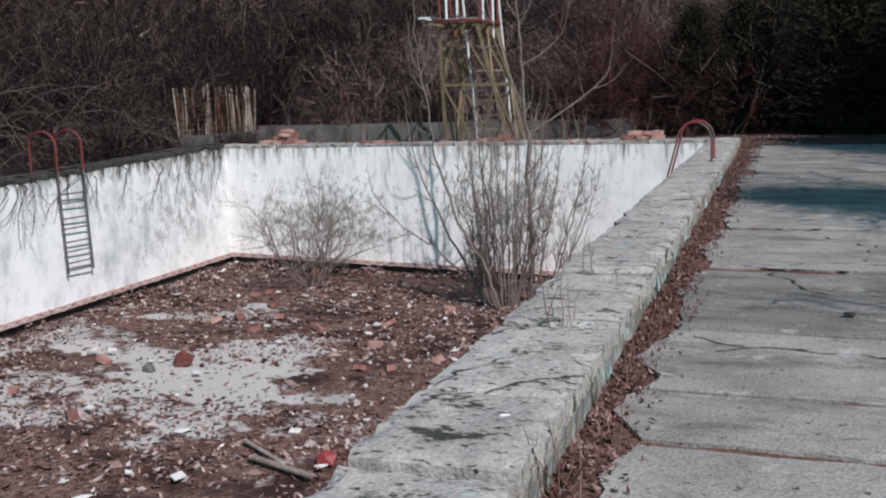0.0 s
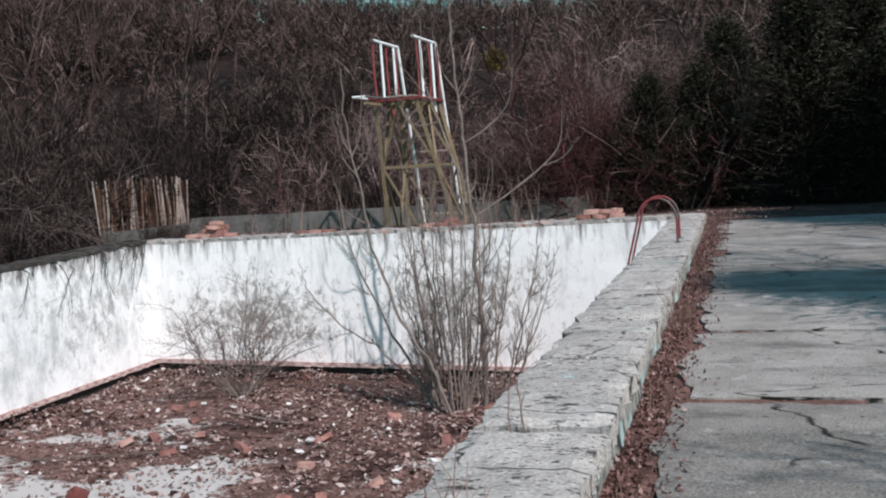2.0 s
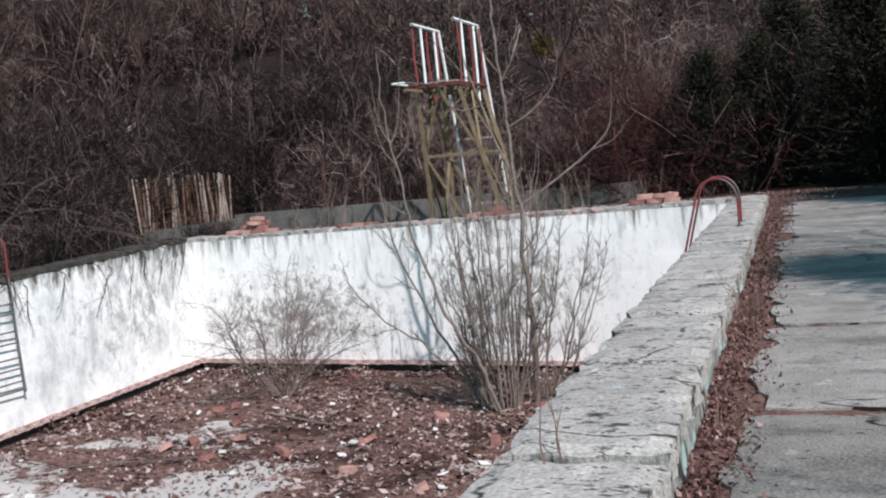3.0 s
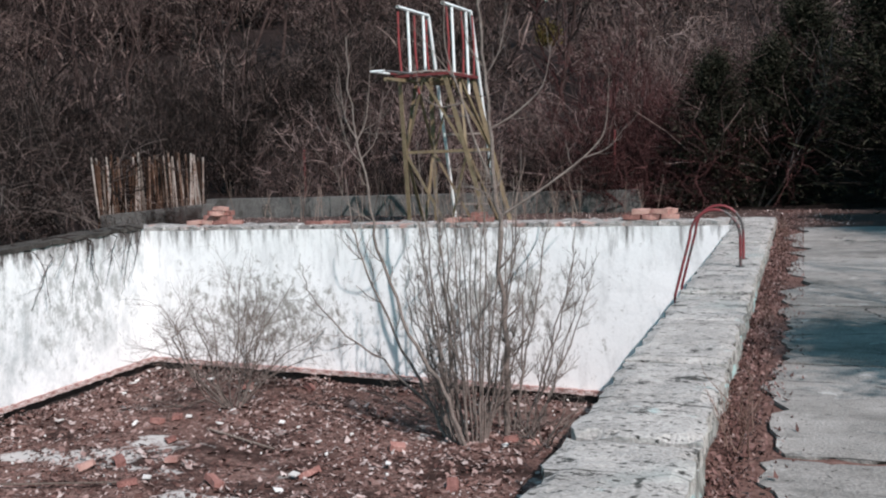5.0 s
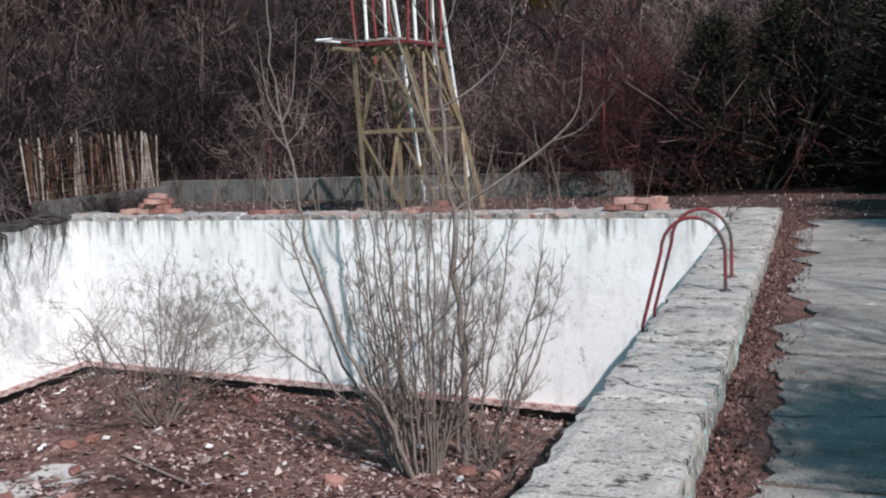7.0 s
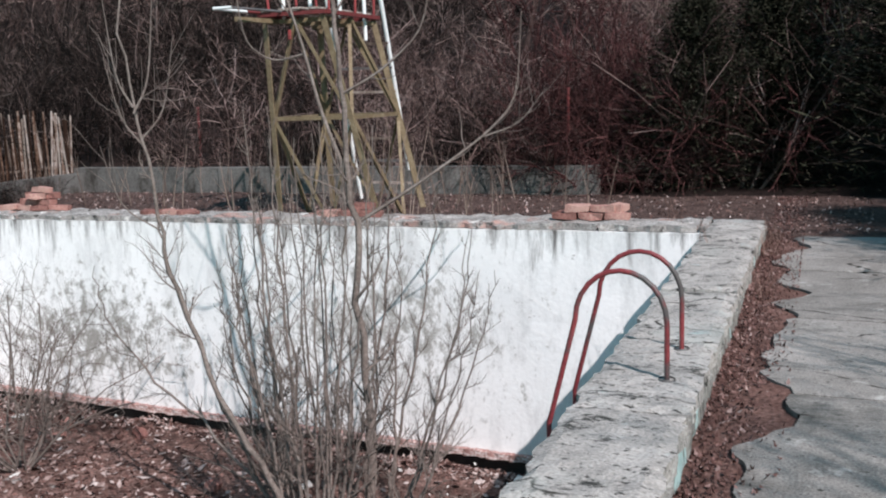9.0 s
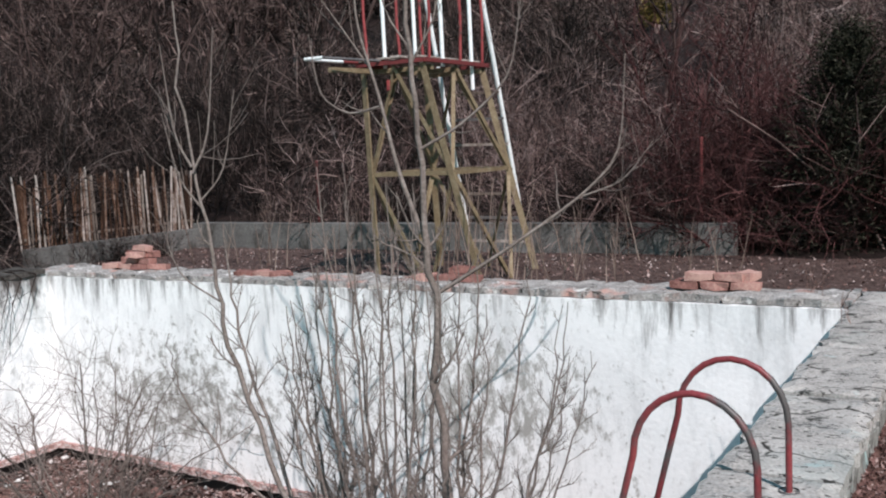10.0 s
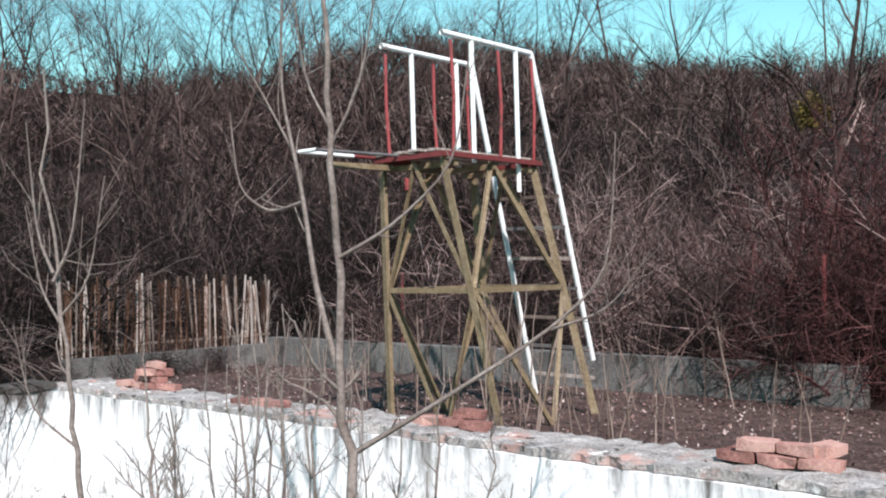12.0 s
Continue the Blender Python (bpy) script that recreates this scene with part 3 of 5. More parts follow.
for k, (a, b) in enumerate(zip(cuts, cuts[1:])):
    g = 0.016
    bm = grid_box((RIGHT, a + g, 0.07), (RIGHT + KERB, b - g, 0.15), (0.06, 0.06, 0.04))
    for v in bm.verts:
        n1 = noise.noise(Vector((v.co.x * 6, v.co.y * 6, k)))
        n2 = noise.noise(Vector((v.co.x * 18, v.co.y * 18, k + 7)))
        edge = min(v.co.x - RIGHT, RIGHT + KERB - v.co.x, v.co.y - a - g, b - g - v.co.y)
        if edge < 0.01:
            v.co.x += (n1 * 0.034 + n2 * 0.02)
            v.co.y += n2 * 0.014 + n1 * 0.012
            if v.co.z > 0.14:
                v.co.z -= 0.006 + 0.04 * max(0, n1) + 0.012 * abs(n2)
        if v.co.z > 0.12:
            v.co.z += n1 * 0.008 + n2 * 0.006 + 0.008 * math.sin(k * 2.3)
    part("slab", skew_mesh(bm), concrete, kerb_right)

kerb_far = tagged(thing("kerb_far", "", ""), "broken concrete coping along the far pool wall", "kerb", kind="structure")
x = LEFT - 0.5
k = 0
while x < RIGHT - 0.05:
    w = min(float(rng.uniform(0.9, 1.7)), RIGHT - 0.01 - x)
    g = 0.012
    bm = grid_box((x + g, FAR + 0.012, 0.085), (x + w - g, FAR + FAR_KERB, 0.14), (0.07, 0.07, 0.04))
    for v in bm.verts:
        n1 = noise.noise(Vector((v.co.x * 4, v.co.y * 4, k + 30)))
        n2 = noise.noise(Vector((v.co.x * 14, v.co.y * 14, k + 37)))
        if v.co.y < FAR + 0.02 or v.co.y > FAR + FAR_KERB - 0.01:
            v.co.y += abs(n1) * 0.12 + n2 * 0.04
        if v.co.z > 0.1:
            v.co.z += n1 * 0.026 + n2 * 0.02 - 0.03 * max(0, noise.noise(Vector((v.co.x * 1.7, v.co.y * 3, 50))))
    part("slab", skew_mesh(bm), broken_concrete, kerb_far)
    x += w
    k += 1
kerb_left = tagged(thing("kerb_left", "", ""), "grimy concrete coping overgrown by brush", "kerb", kind="structure")
y = NEAR
while y < FAR - 0.1:
    w = min(float(rng.uniform(1.0, 1.8)), FAR - 0.05 - y)
    bm = grid_box((LEFT - 0.55, y + 0.01, 0.13), (LEFT + 0.02, y + w - 0.01, 0.19), (0.15, 0.15, 0.06))
    for v in bm.verts:
        v.co.z += left_drop(0, v.co.y) + noise.noise(v.co * 4) * 0.02
        v.co.x += noise.noise(v.co * 5 + Vector((9, 0, 0))) * 0.03
    part("slab", skew_mesh(bm), dark_kerb, kerb_left)
    y += w

# ---- deck ----
deck = tagged(thing("deck", "", ""), "cracked pale concrete paving slabs beside the pool", "paving", kind="structure")
# paving stops at y 18.5; darker earth stands in for shaded slabs beyond
dcuts = [-6, -4.4, -2.9, -1.4, 0.2, 1.75, 3.5, 4.05, 4.98, 6.6, 8.3, 9.98, 11.95, 13.4, 15.0, 16.7, 18.5]
for k, (a, b) in enumerate(zip(dcuts, dcuts[1:])):
    for c, (lo, hi) in enumerate(((0.6 + 0.012 * max(0, a), 2.75), (2.77, 3.95))):
        g = 0.014 if k % 2 else 0.024
        bm = grid_box((lo, a + g, -0.09), (hi, b - g, 0.0), (0.12, 0.08, 0.09))
        tilt = float(rng.normal(0, 0.004))
        for v in bm.verts:
            n1 = noise.noise(Vector((v.co.x * 1.5, v.co.y * 2.5, k + 11)))
            n2 = noise.noise(Vector((v.co.x * 8, v.co.y * 8, k + 17)))
            if c == 0 and v.co.x < lo + 0.4:
                f = 1 - (v.co.x - lo) / 0.4
                e1 = noise.noise(Vector((v.co.x * 1.5, v.co.y * 2.5, 11)))
                e2 = noise.noise(Vector((v.co.x * 8, v.co.y * 8, 17)))
                corner = max(0.0, 1 - min(v.co.y - a, b - v.co.y) / 0.3) ** 2
                v.co.x += f * (e1 * (0.11 + 0.012 * max(0, v.co.y - 6)) + e2 * 0.07 + noise.noise(Vector((0, v.co.y * 0.8, 3))) * 0.1 + 0.04 * corner)
            if min(v.co.y - a - g, b - g - v.co.y) < 0.01:
                v.co.y += n2 * 0.02
                v.co.z -= 0.006
            if v.co.z > -0.05:
                v.co.z += tilt * (v.co.y - a) + n1 * 0.004
        part("slab", skew_mesh(bm), deck_concrete, deck)
bm = bmesh.new()
n0, n1c = 160, 14
rows_v = []
for j in range(n0 + 1):
    y = NEAR + (18.6 - NEAR) * j / n0
    rows_v.append([bm.verts.new((skew(RIGHT + KERB - 0.06 + 1.0 * i / n1c, y), y, -0.018 + noise.noise(Vector((i * 0.5, y * 3, 0))) * 0.011)) for i in range(n1c + 1)])
for j in range(n0):
    for i in range(n1c):
        bm.faces.new((rows_v[j][i], rows_v[j][i + 1], rows_v[j + 1][i + 1], rows_v[j + 1][i]))
tagged(part("soil_strip", bm, litter), "strip of soil and dead leaves along the kerb", "soil", kind="structure")

bm = bmesh.new()
bank = []
for j in range(24):
    y = FAR + FAR_KERB - 0.03 + (22.16 - FAR - FAR_KERB) * j / 23
    bank.append([bm.verts.new((-11.4 + 15.4 * i / 80, y, -0.012 + 0.03 * noise.noise(Vector((i * 0.25, y * 1.6, 2))) + 0.02 * noise.noise(Vector((i * 0.8, y * 5, 4))))) for i in range(81)])
for j in range(23):
    for i in range(80):
        bm.faces.new((bank[j][i], bank[j][i + 1], bank[j + 1][i + 1], bank[j + 1][i]))
tagged(part("bank", bm, bank_mat), "strip of grey-brown earth and litter behind the pool", "earth", kind="structure")

# ---- low wall behind the pool ----
low_wall = wall_block("wall_back", (-10.98, 22.15, -0.2), (-1.9, 22.4, 0.38), stone_mat, "low weathered grey concrete wall behind the pool")
low_wall["category"] = "low wall"
side_wall = wall_block("wall_side", (-10.97, 18.75, -0.2), (-10.77, 22.148, 0.3), stone_mat, "low weathered concrete wall below the picket fence")
side_wall["category"] = "low wall"


# ---- ladders ----
def hoop_ladder(name, label, y, outer):
    """Two red bent-pipe handrails set in the kerb, reaching down into the pool."""
    lad = thing(name, label, "pool ladder")

    def splay(z):
        return 0.26 * min(0.5, max(0.0, 0.4 - z))
    for yy in (y, y + 0.55):
        pts = []
        x0 = outer - 0.02 * (yy - y) / 0.55
        x1, ztop = x0 - 0.41, 0.63
        for z in np.linspace(0.1, ztop - 0.23, 5):
            pts.append((x0, yy, z))
        for a in np.linspace(0, math.pi, 13)[1:-1]:
            pts.append(((x0 + x1) / 2 + 0.205 * math.cos(a), yy, ztop - 0.23 + 0.23 * math.sin(a)))
        for z in np.linspace(ztop - 0.23, -1.3, 18):
            pts.append((x1 - splay(z), yy, z))
        rail = tube_part("handrail", [(pts, [0.0122] * len(pts))], worn_red, lad, 10)
        V, F = tubes([([(x0, yy, 0.148), (x0, yy, 0.158)], [0.04, 0.036])], 12)
        part("foot_flange", mesh_quads("foot_flange", V, F), dark_steel, rail)
    for z in (-0.2, -0.5, -0.8, -1.1):
        tube_part("rung", [([(x1 + 0.035 - splay(z), y, z), (x1 - splay(z), y + 0.55, z)], [0.014, 0.014])], dark_steel, lad, 8)
    return lad


hoop_ladder("pool_ladder", "red painted bent-pipe pool handrails set in the kerb", 12.95, 0.005)


def wall_ladder():
    lad = thing("pool_ladder", "dark steel ladder on the white pool wall with rusty red handrails", "pool ladder")
    x = skew(LEFT, 13.2) + 0.09
    for y in (12.86, 13.44):
        tube_part("stringer", [([(x, y, 0.1), (x, y + 0.02, -0.8), (x, y + 0.05, -1.55)], [0.017] * 3)], dark_steel, lad, 8)
        pts = [(x, y, 0.05), (x, y, 0.45)] + [(x - 0.25 + 0.25 * math.cos(a), y, 0.45 + 0.22 * math.sin(a)) for a in np.linspace(0.2, math.pi - 0.2, 8)] + [(x - 0.5, y, 0.45), (x - 0.5, y, -0.02)]
        tube_part("handrail", [(pts, [0.02] * len(pts))], rust_red, lad, 8, "rusty red pipe")
    for i in range(8):
        z = (-0.3, -0.44, -0.68, -0.84, -1.05, -1.2, -1.38, -1.5)[i]
        tube_part("rung", [([(x, 12.84 + 0.006 * i, z), (x, 13.46 + 0.006 * i, z - 0.01)], [0.012, 0.012])], dark_steel, lad, 6)
    return lad


wall_ladder()


# ---- diving tower ----
def bar(name, a, b, w, material, parent, label="", angle_iron=False):
    """A straight steel member from a to b: a square bar, or an angle iron."""
    a, b = Vector(a), Vector(b)
    L = (b - a).length
    bm = bmesh.new()
    if angle_iron:
        box(bm, (-w / 2, -w / 2, 0), (w / 2, -w / 2 + w * 0.18, L))
        box(bm, (-w / 2, -w / 2 + w * 0.18, 0), (-w / 2 + w * 0.18, w / 2, L))
    else:
        box(bm, (-w / 2, -w / 2, 0), (w / 2, w / 2, L))
    bmesh.ops.transform(bm, matrix=Matrix.Translation(a) @ (b - a).to_track_quat("Z", "Y").to_matrix().to_4x4(), verts=bm.verts)
    return part(name, bm, material, parent, label)


def pipe(name, pts, r, material, parent, label=""):
    return tube_part(name, [(pts, [r] * len(pts))], material, parent, 10, label)


def diving_tower():
    tw = thing("diving_tower", "rusty yellow steel diving tower with white rails and red posts", "diving tower")
    xl, xr, yf, yb, zp, zr = -5.58, -4.83, 18.9, 20.17, 2.36, 3.46
    tops = {"fl": (xl, yf, zp), "fr": (xr, yf, zp), "bl": (xl, yb, zp), "br": (xr, yb, zp)}
    feet = {"fl": (-5.5, 18.88, -0.03), "fr": (-4.2, 18.88, -0.03), "bl": (-5.75, 20.6, -0.03), "br": (-4.35, 20.45, -0.03)}

    def on(k, z):
        t = (zp - z) / (zp - feet[k][2])
        return tuple(tops[k][i] + (feet[k][i] - tops[k][i]) * t for i in range(3))
    for k in tops:
        bar("leg", tops[k], feet[k], 0.07, rusty_yellow, tw, "", True)
    for a, b in (("fl", "fr"), ("fr", "br"), ("br", "bl"), ("bl", "fl")):
        na, nb = on(a, 1.2), on(b, 1.2)
        mid_top = tuple((tops[a][i] + tops[b][i]) / 2 for i in range(3))
        mid_low = tuple((feet[a][i] + feet[b][i]) / 2 for i in range(3))
        bar("crossbar", na, nb, 0.045, rusty_yellow, tw)
        for n_ in (na, nb):
            bar("brace", mid_top, n_, 0.04, rusty_yellow, tw, "", True)
            bar("brace", n_, mid_low, 0.04, rusty_yellow, tw, "", True)
    # platform
    for a, b in (((xl - 0.06, yf - 0.06), (xr + 0.06, yf - 0.06)), ((xr + 0.06, yf - 0.06), (xr + 0.06, yb + 0.04)), ((xr + 0.06, yb + 0.04), (xl - 0.06, yb + 0.04)), ((xl - 0.06, yb + 0.04), (xl - 0.06, yf - 0.06))):
        bar("platform_beam", (*a, zp + 0.03), (*b, zp + 0.03), 0.045, rust_red, tw, "rusty red steel")
    for y in (yf + 0.1, (yf + yb) / 2, yb - 0.1):
        bar("joist", (xl - 0.05, y, zp - 0.04), (xr + 0.05, y, zp - 0.04), 0.05, rusty_yellow, tw)
    for i in range(4):
        x = xl + 0.06 + i * 0.2
        bm = bmesh.new()
        box(bm, (x - 0.07, yf - 0.1 + 0.03 * (i % 2), zp + 0.062), (x + 0.07, yb + 0.05 - 0.05 * (i % 3), zp + 0.09), bevel=0.006)
        part("plank", roughen(bm, 0.012, 2.0, i), old_wood, tw, "grey weathered plank")
    bm = bmesh.new()
    box(bm, (-0.018, -0.012, -0.06), (0.018, 0.012, 0.05), bevel=0.006)
    bmesh.ops.translate(bm, verts=bm.verts, vec=((xl + xr) / 2 - 0.06, yf - 0.03, zp - 0.2))
    part("bracket", bm, red_paint, tw, "bright red plate under the platform")
    # springboard frame over the water
    pipe("board_rail", [(xl - 0.04, 18.55, zp + 0.056), (xl - 0.05, 17.94, zp + 0.05)], 0.017, white_paint, tw, "white pipe")
    pipe("board_rail", [(xl - 0.02, yf + 0.5, zp + 0.06), (xl - 0.04, 18.55, zp + 0.056)], 0.017, rust_red, tw, "rusty red pipe")
    pipe("board_rail", [(xl + 0.3, yf + 0.5, zp + 0.06), (xl + 0.16, 17.94, zp + 0.05)], 0.015, dark_steel, tw, "dark steel pipe")
    pipe("board_rail", [(xl - 0.06, 17.94, zp + 0.05), (xl + 0.17, 17.94, zp + 0.05)], 0.017, white_paint, tw, "white pipe")
    bar("board_beam", (xl + 0.12, yf + 0.6, zp - 0.03), (xl + 0.05, 18.2, zp - 0.05), 0.05, rusty_yellow, tw)
    # rails
    for x in (xl, xr):
        s = -1 if x == xl else 1
        pipe("top_rail", [(x, yf - 0.02, zr), (x, yb, zr)], 0.026, white_paint, tw, "white pipe")
        for f in (0.3, 0.81):
            y = yf + (yb - yf) * f
            pipe("rail_post", [(x, y, zr), (x, y + 0.02, zp - (0.25 if f > 0.5 and s > 0 else 0.02))], 0.023, white_paint, tw, "white pipe")
        for f in (0.05, 0.57, 0.97):
            y = yf + (yb - yf) * f
            pipe("red_post", [(x + 0.03 * s, y, zr - 0.06), (x + 0.045 * s, y + 0.02, zp + 0.55), (x + 0.02 * s, y + 0.03, zp + 0.06)], 0.016, red_paint, tw, "rusty red pipe")
        stringer = pipe("ladder_stringer", [(x, yb, zr), (x - 0.04, 21.2, 0.02 if s < 0 else 0.42)], 0.028, white_paint, tw, "white pipe")
    for i in range(7):
        z = 0.25 + i * 0.31
        y = yb + (21.2 - yb) * (zr - z) / (zr - 0.1)
        bar("rung", (xl - 0.04, y, z), (xr, y, z - 0.01), 0.032, dark_steel if i % 2 else old_wood, stringer)
    return tw


diving_tower()


# ---- picket fence on the bank ----
def fence(x0, x1, y0, y1, n, h):
    fe = thing("picket_fence", "leaning picket fence of weathered rusty slats", "fence")
    for i in range(n):
        t = (i + float(rng.normal(0, 0.12))) / n
        x, y = x0 + (x1 - x0) * t, y0 + (y1 - y0) * t
        z = 0.22 + float(rng.normal(0, 0.03))
        a = h * float(rng.uniform(0.86, 1.06))
        bm = bmesh.new()
        box(bm, (-0.015, -0.009, 0), (0.015, 0.009, a), bevel=0.004)
        bmesh.ops.transform(bm, matrix=pose(x, y, z, float(rng.normal(0, 3)), float(rng.normal(0, 4)), float(rng.normal(0, 10))), verts=bm.verts)
        part("slat", bm, rust_slat if rng.random() < 0.85 else old_wood, fe)
    for zz in (0.42,):
        bar("rail", (x0 - 0.03, y0, zz), (x1 - 0.03, y1, zz), 0.035, old_wood, fe)
    for i in range(4):
        t = (i + 0.1) / 3.2
        x, y = x0 + (x1 - x0) * t - 0.07, y0 + (y1 - y0) * t
        bar("post", (x, y, -0.08), (x + 0.02, y, 1.2), 0.055, rust_slat, fe)
    return fe


fence(-11.55, -11.75, 18.8, 22.4, 66, 1.1)


# ---- loose brick stacks on the far kerb ----
def brick_stack(x, y, z, layout, label):
    st = thing("brick_stack", label, "bricks", "brick stacks on the kerb")
    for dx, dy, lay, turn in layout:
        ob = part("brick", BRICKS[int(rng.integers(5))], brick_mat, st)
        ob.matrix_basis = pose(x + dx, y + dy, z + 0.035 + lay * 0.075, float(rng.normal(0, 2)), float(rng.normal(0, 2)), turn)
    return st


brick_stack(-8.85, FAR + 0.42, 0.14, [(-0.35, 0, 0, 4), (-0.1, 0.02, 0, -3), (0.16, 0, 0, 8), (-0.2, 0.12, 0, 90), (-0.05, 0.05, 1, 5), (0.2, 0.05, 1, -6), (0.0, 0.1, 2, 10), (0.2, 0.12, 2, -2), (0.4, 0.06, 0, 20), (0.1, 0.0, 2, 25), (0.12, 0.08, 3, -8)], "tumbled stack of broken red bricks on the pool coping")
brick_stack(-6.62, FAR + 0.32, 0.11, [(-0.3, 0, 0, 4), (-0.04, 0.02, 0, -3), (0.22, 0, 0, 8), (0.1, 0.1, 0, 60), (-0.2, 0.1, 0, 30)], "single course of broken red bricks on the pool coping")
brick_stack(-4.3, FAR + 0.42, 0.13, [(-0.3, 0, 0, 4), (-0.04, 0.02, 0, -3), (0.22, 0, 0, 8), (0.1, 0.08, 1, 12)], "few loose red bricks lying on the pool coping")
brick_stack(-1.66, FAR + 0.42, 0.14, [(-0.25, 0, 0, 2), (0.02, 0.0, 0, -2), (0.28, 0, 0, 5), (-0.24, 0.13, 0, 0), (0.02, 0.13, 0, 3), (-0.12, 0.02, 1, 2), (0.14, 0.02, 1, -4), (0.28, 0.12, 1, 80)], "neat low stack of red bricks on the pool coping")


# ---- plants in the pool ----
def plant(name, label, category, stems, branches, material, sides=5, group=""):
    """A plant of main stems and side branches, each a part of its own."""
    th = thing(name, label, category, group)
    for line in stems:
        tube_part("stem", [line], material, th, sides)
    twigs = []
    for lines in branches:
        top = max(k for _, _, k in lines)
        tube_part("branch", pick(lines, lambda k: k == top), material, th, 4)
        twigs += pick(lines, lambda k: k < top)
    tagged(tube_part("twig", twigs, material, th, 3), kind="stuff")
    return th


FZ = -2.42


def stem_path(points, radius, seed, twigs, label, reach=0.7, spread=0.8, tip=0.2, limbs=()):
    """A sapling whose leading stem follows a hand-set bend, with side branches that curve upward."""
    r = np.random.default_rng(seed)
    p = np.array(points, float)
    t = np.linspace(0, len(p) - 1, 5 * (len(p) - 1) + 1)
    pts = np.stack([np.interp(t, range(len(p)), p[:, k]) for k in range(3)], 1)
    for _ in range(2):
        pts[1:-1] = (pts[:-2] + 2 * pts[1:-1] + pts[2:]) / 4
    pts[1:-1] += r.normal(0, 0.017, (len(pts) - 2, 3))
    n = len(pts) - 1
    rad = radius * (1 - (1 - tip) * np.arange(n + 1) / n)
    branches = []
    for _ in range(twigs):
        i = int(r.uniform(0.2, 0.97) * n)
        d = pts[i + 1] - pts[i]
        d /= np.linalg.norm(d)
        s_ = r.normal(0, 1, 3)
        s_ -= d * s_.dot(d)
        s_ /= np.linalg.norm(s_)
        a = r.uniform(0.7, 1.2) * spread
        branches.append(grow(r, pts[i], d * math.cos(a) + s_ * math.sin(a), reach * (1.2 - i / n) * r.uniform(0.5, 1.2), max(0.0035, rad[i] * 0.5), 1, 0.6, 0.22, (5, 10), 0.75, (0.25, 0.5), 0.5, 0.15, None, 6))
    for line, r1 in limbs:
        q = np.array(line, float)
        u = np.linspace(0, len(q) - 1, 4 * (len(q) - 1) + 1)
        lp = np.stack([np.interp(u, range(len(q)), q[:, k]) for k in range(3)], 1)
        for _ in range(2):
            lp[1:-1] = (lp[:-2] + 2 * lp[1:-1] + lp[2:]) / 4
        lr = r1 * (1 - 0.75 * np.arange(len(lp)) / (len(lp) - 1))
        b = [(lp, lr, 1)]
        for _ in range(7):
            i = int(r.integers(2, len(lp) - 1))
            d = lp[i + 1] - lp[i]
            d /= np.linalg.norm(d)
            grow(r, lp[i], d + r.normal(0, 0.55, 3), r.uniform(0.12, 0.5), max(0.003, lr[i] * 0.5), 0, 0.5, 0.2, (1, 2), 0.6, (0.3, 0.5), 0.5, 0.2, b, 6)
        branches.append(b)
    return plant("sapling", label, "sapling", [(pts, rad)], branches, bark_grey, 7, "saplings in the pool")


stem_path([(-3.15, 16.2, FZ), (-3.1, 16.2, -1.6), (-3.15, 16.2, 0.0), (-3.21, 16.2, 0.9), (-3.26, 16.2, 2.0), (-3.34, 16.2, 3.0), (-3.3, 16.2, 3.7)], 0.042, 1, 8, "tall straight leafless sapling with long upswept branches", 0.6, limbs=[
    ([(-3.19, 16.2, 0.7), (-3.45, 16.22, 1.3), (-3.62, 16.28, 1.86), (-3.85, 16.3, 2.5), (-3.8, 16.3, 3.3)], 0.024),
    ([(-3.62, 16.28, 1.8), (-3.9, 16.25, 1.74), (-4.15, 16.2, 1.9), (-4.22, 16.2, 2.4)], 0.012),
    ([(-3.72, 16.3, 2.1), (-3.98, 16.3, 2.45), (-4.3, 16.3, 2.85)], 0.01),
    ([(-3.17, 16.2, 0.35), (-2.7, 16.4, 0.65), (-2.2, 16.8, 1.05), (-1.95, 17.0, 1.35), (-1.9, 17.0, 2.1)], 0.018),
    ([(-2.2, 16.8, 1.05), (-1.9, 16.9, 1.15), (-1.68, 16.95, 1.45)], 0.009),
    ([(-3.24, 16.2, 1.45), (-2.95, 16.35, 1.62), (-2.6, 16.5, 1.95), (-2.5, 16.5, 2.5)], 0.014),
    ([(-3.27, 16.2, 2.1), (-3.08, 16.25, 2.4), (-2.98, 16.3, 3.0)], 0.012),
    ([(-3.28, 16.2, 2.2), (-3.5, 16.2, 2.5), (-3.6, 16.2, 3.1)], 0.011)])
stem_path([(-3.5, 15.6, FZ), (-3.68, 15.45, -1.7), (-4.1, 15.4, -1.0), (-4.44, 15.3, 0.1), (-4.5, 15.25, 0.8), (-4.63, 15.22, 1.6), (-4.66, 15.2, 2.6)], 0.03, 4, 4, "slender leafless sapling forking above the pool rim", 0.5, limbs=[
    ([(-4.6, 15.22, 1.4), (-4.72, 15.18, 1.62), (-4.76, 15.14, 2.3)], 0.012),
    ([(-4.6, 15.22, 1.35), (-4.47, 15.28, 1.6), (-4.4, 15.32, 2.4)], 0.013),
    ([(-4.55, 15.24, 1.1), (-4.72, 15.2, 1.3), (-4.8, 15.15, 1.8)], 0.011),
    ([(-4.55, 15.24, 1.15), (-4.38, 15.33, 1.35), (-4.28, 15.37, 1.95)], 0.01),
    ([(-4.47, 15.28, 0.4), (-4.75, 15.15, 0.6), (-4.86, 15.1, 1.1)], 0.01)])
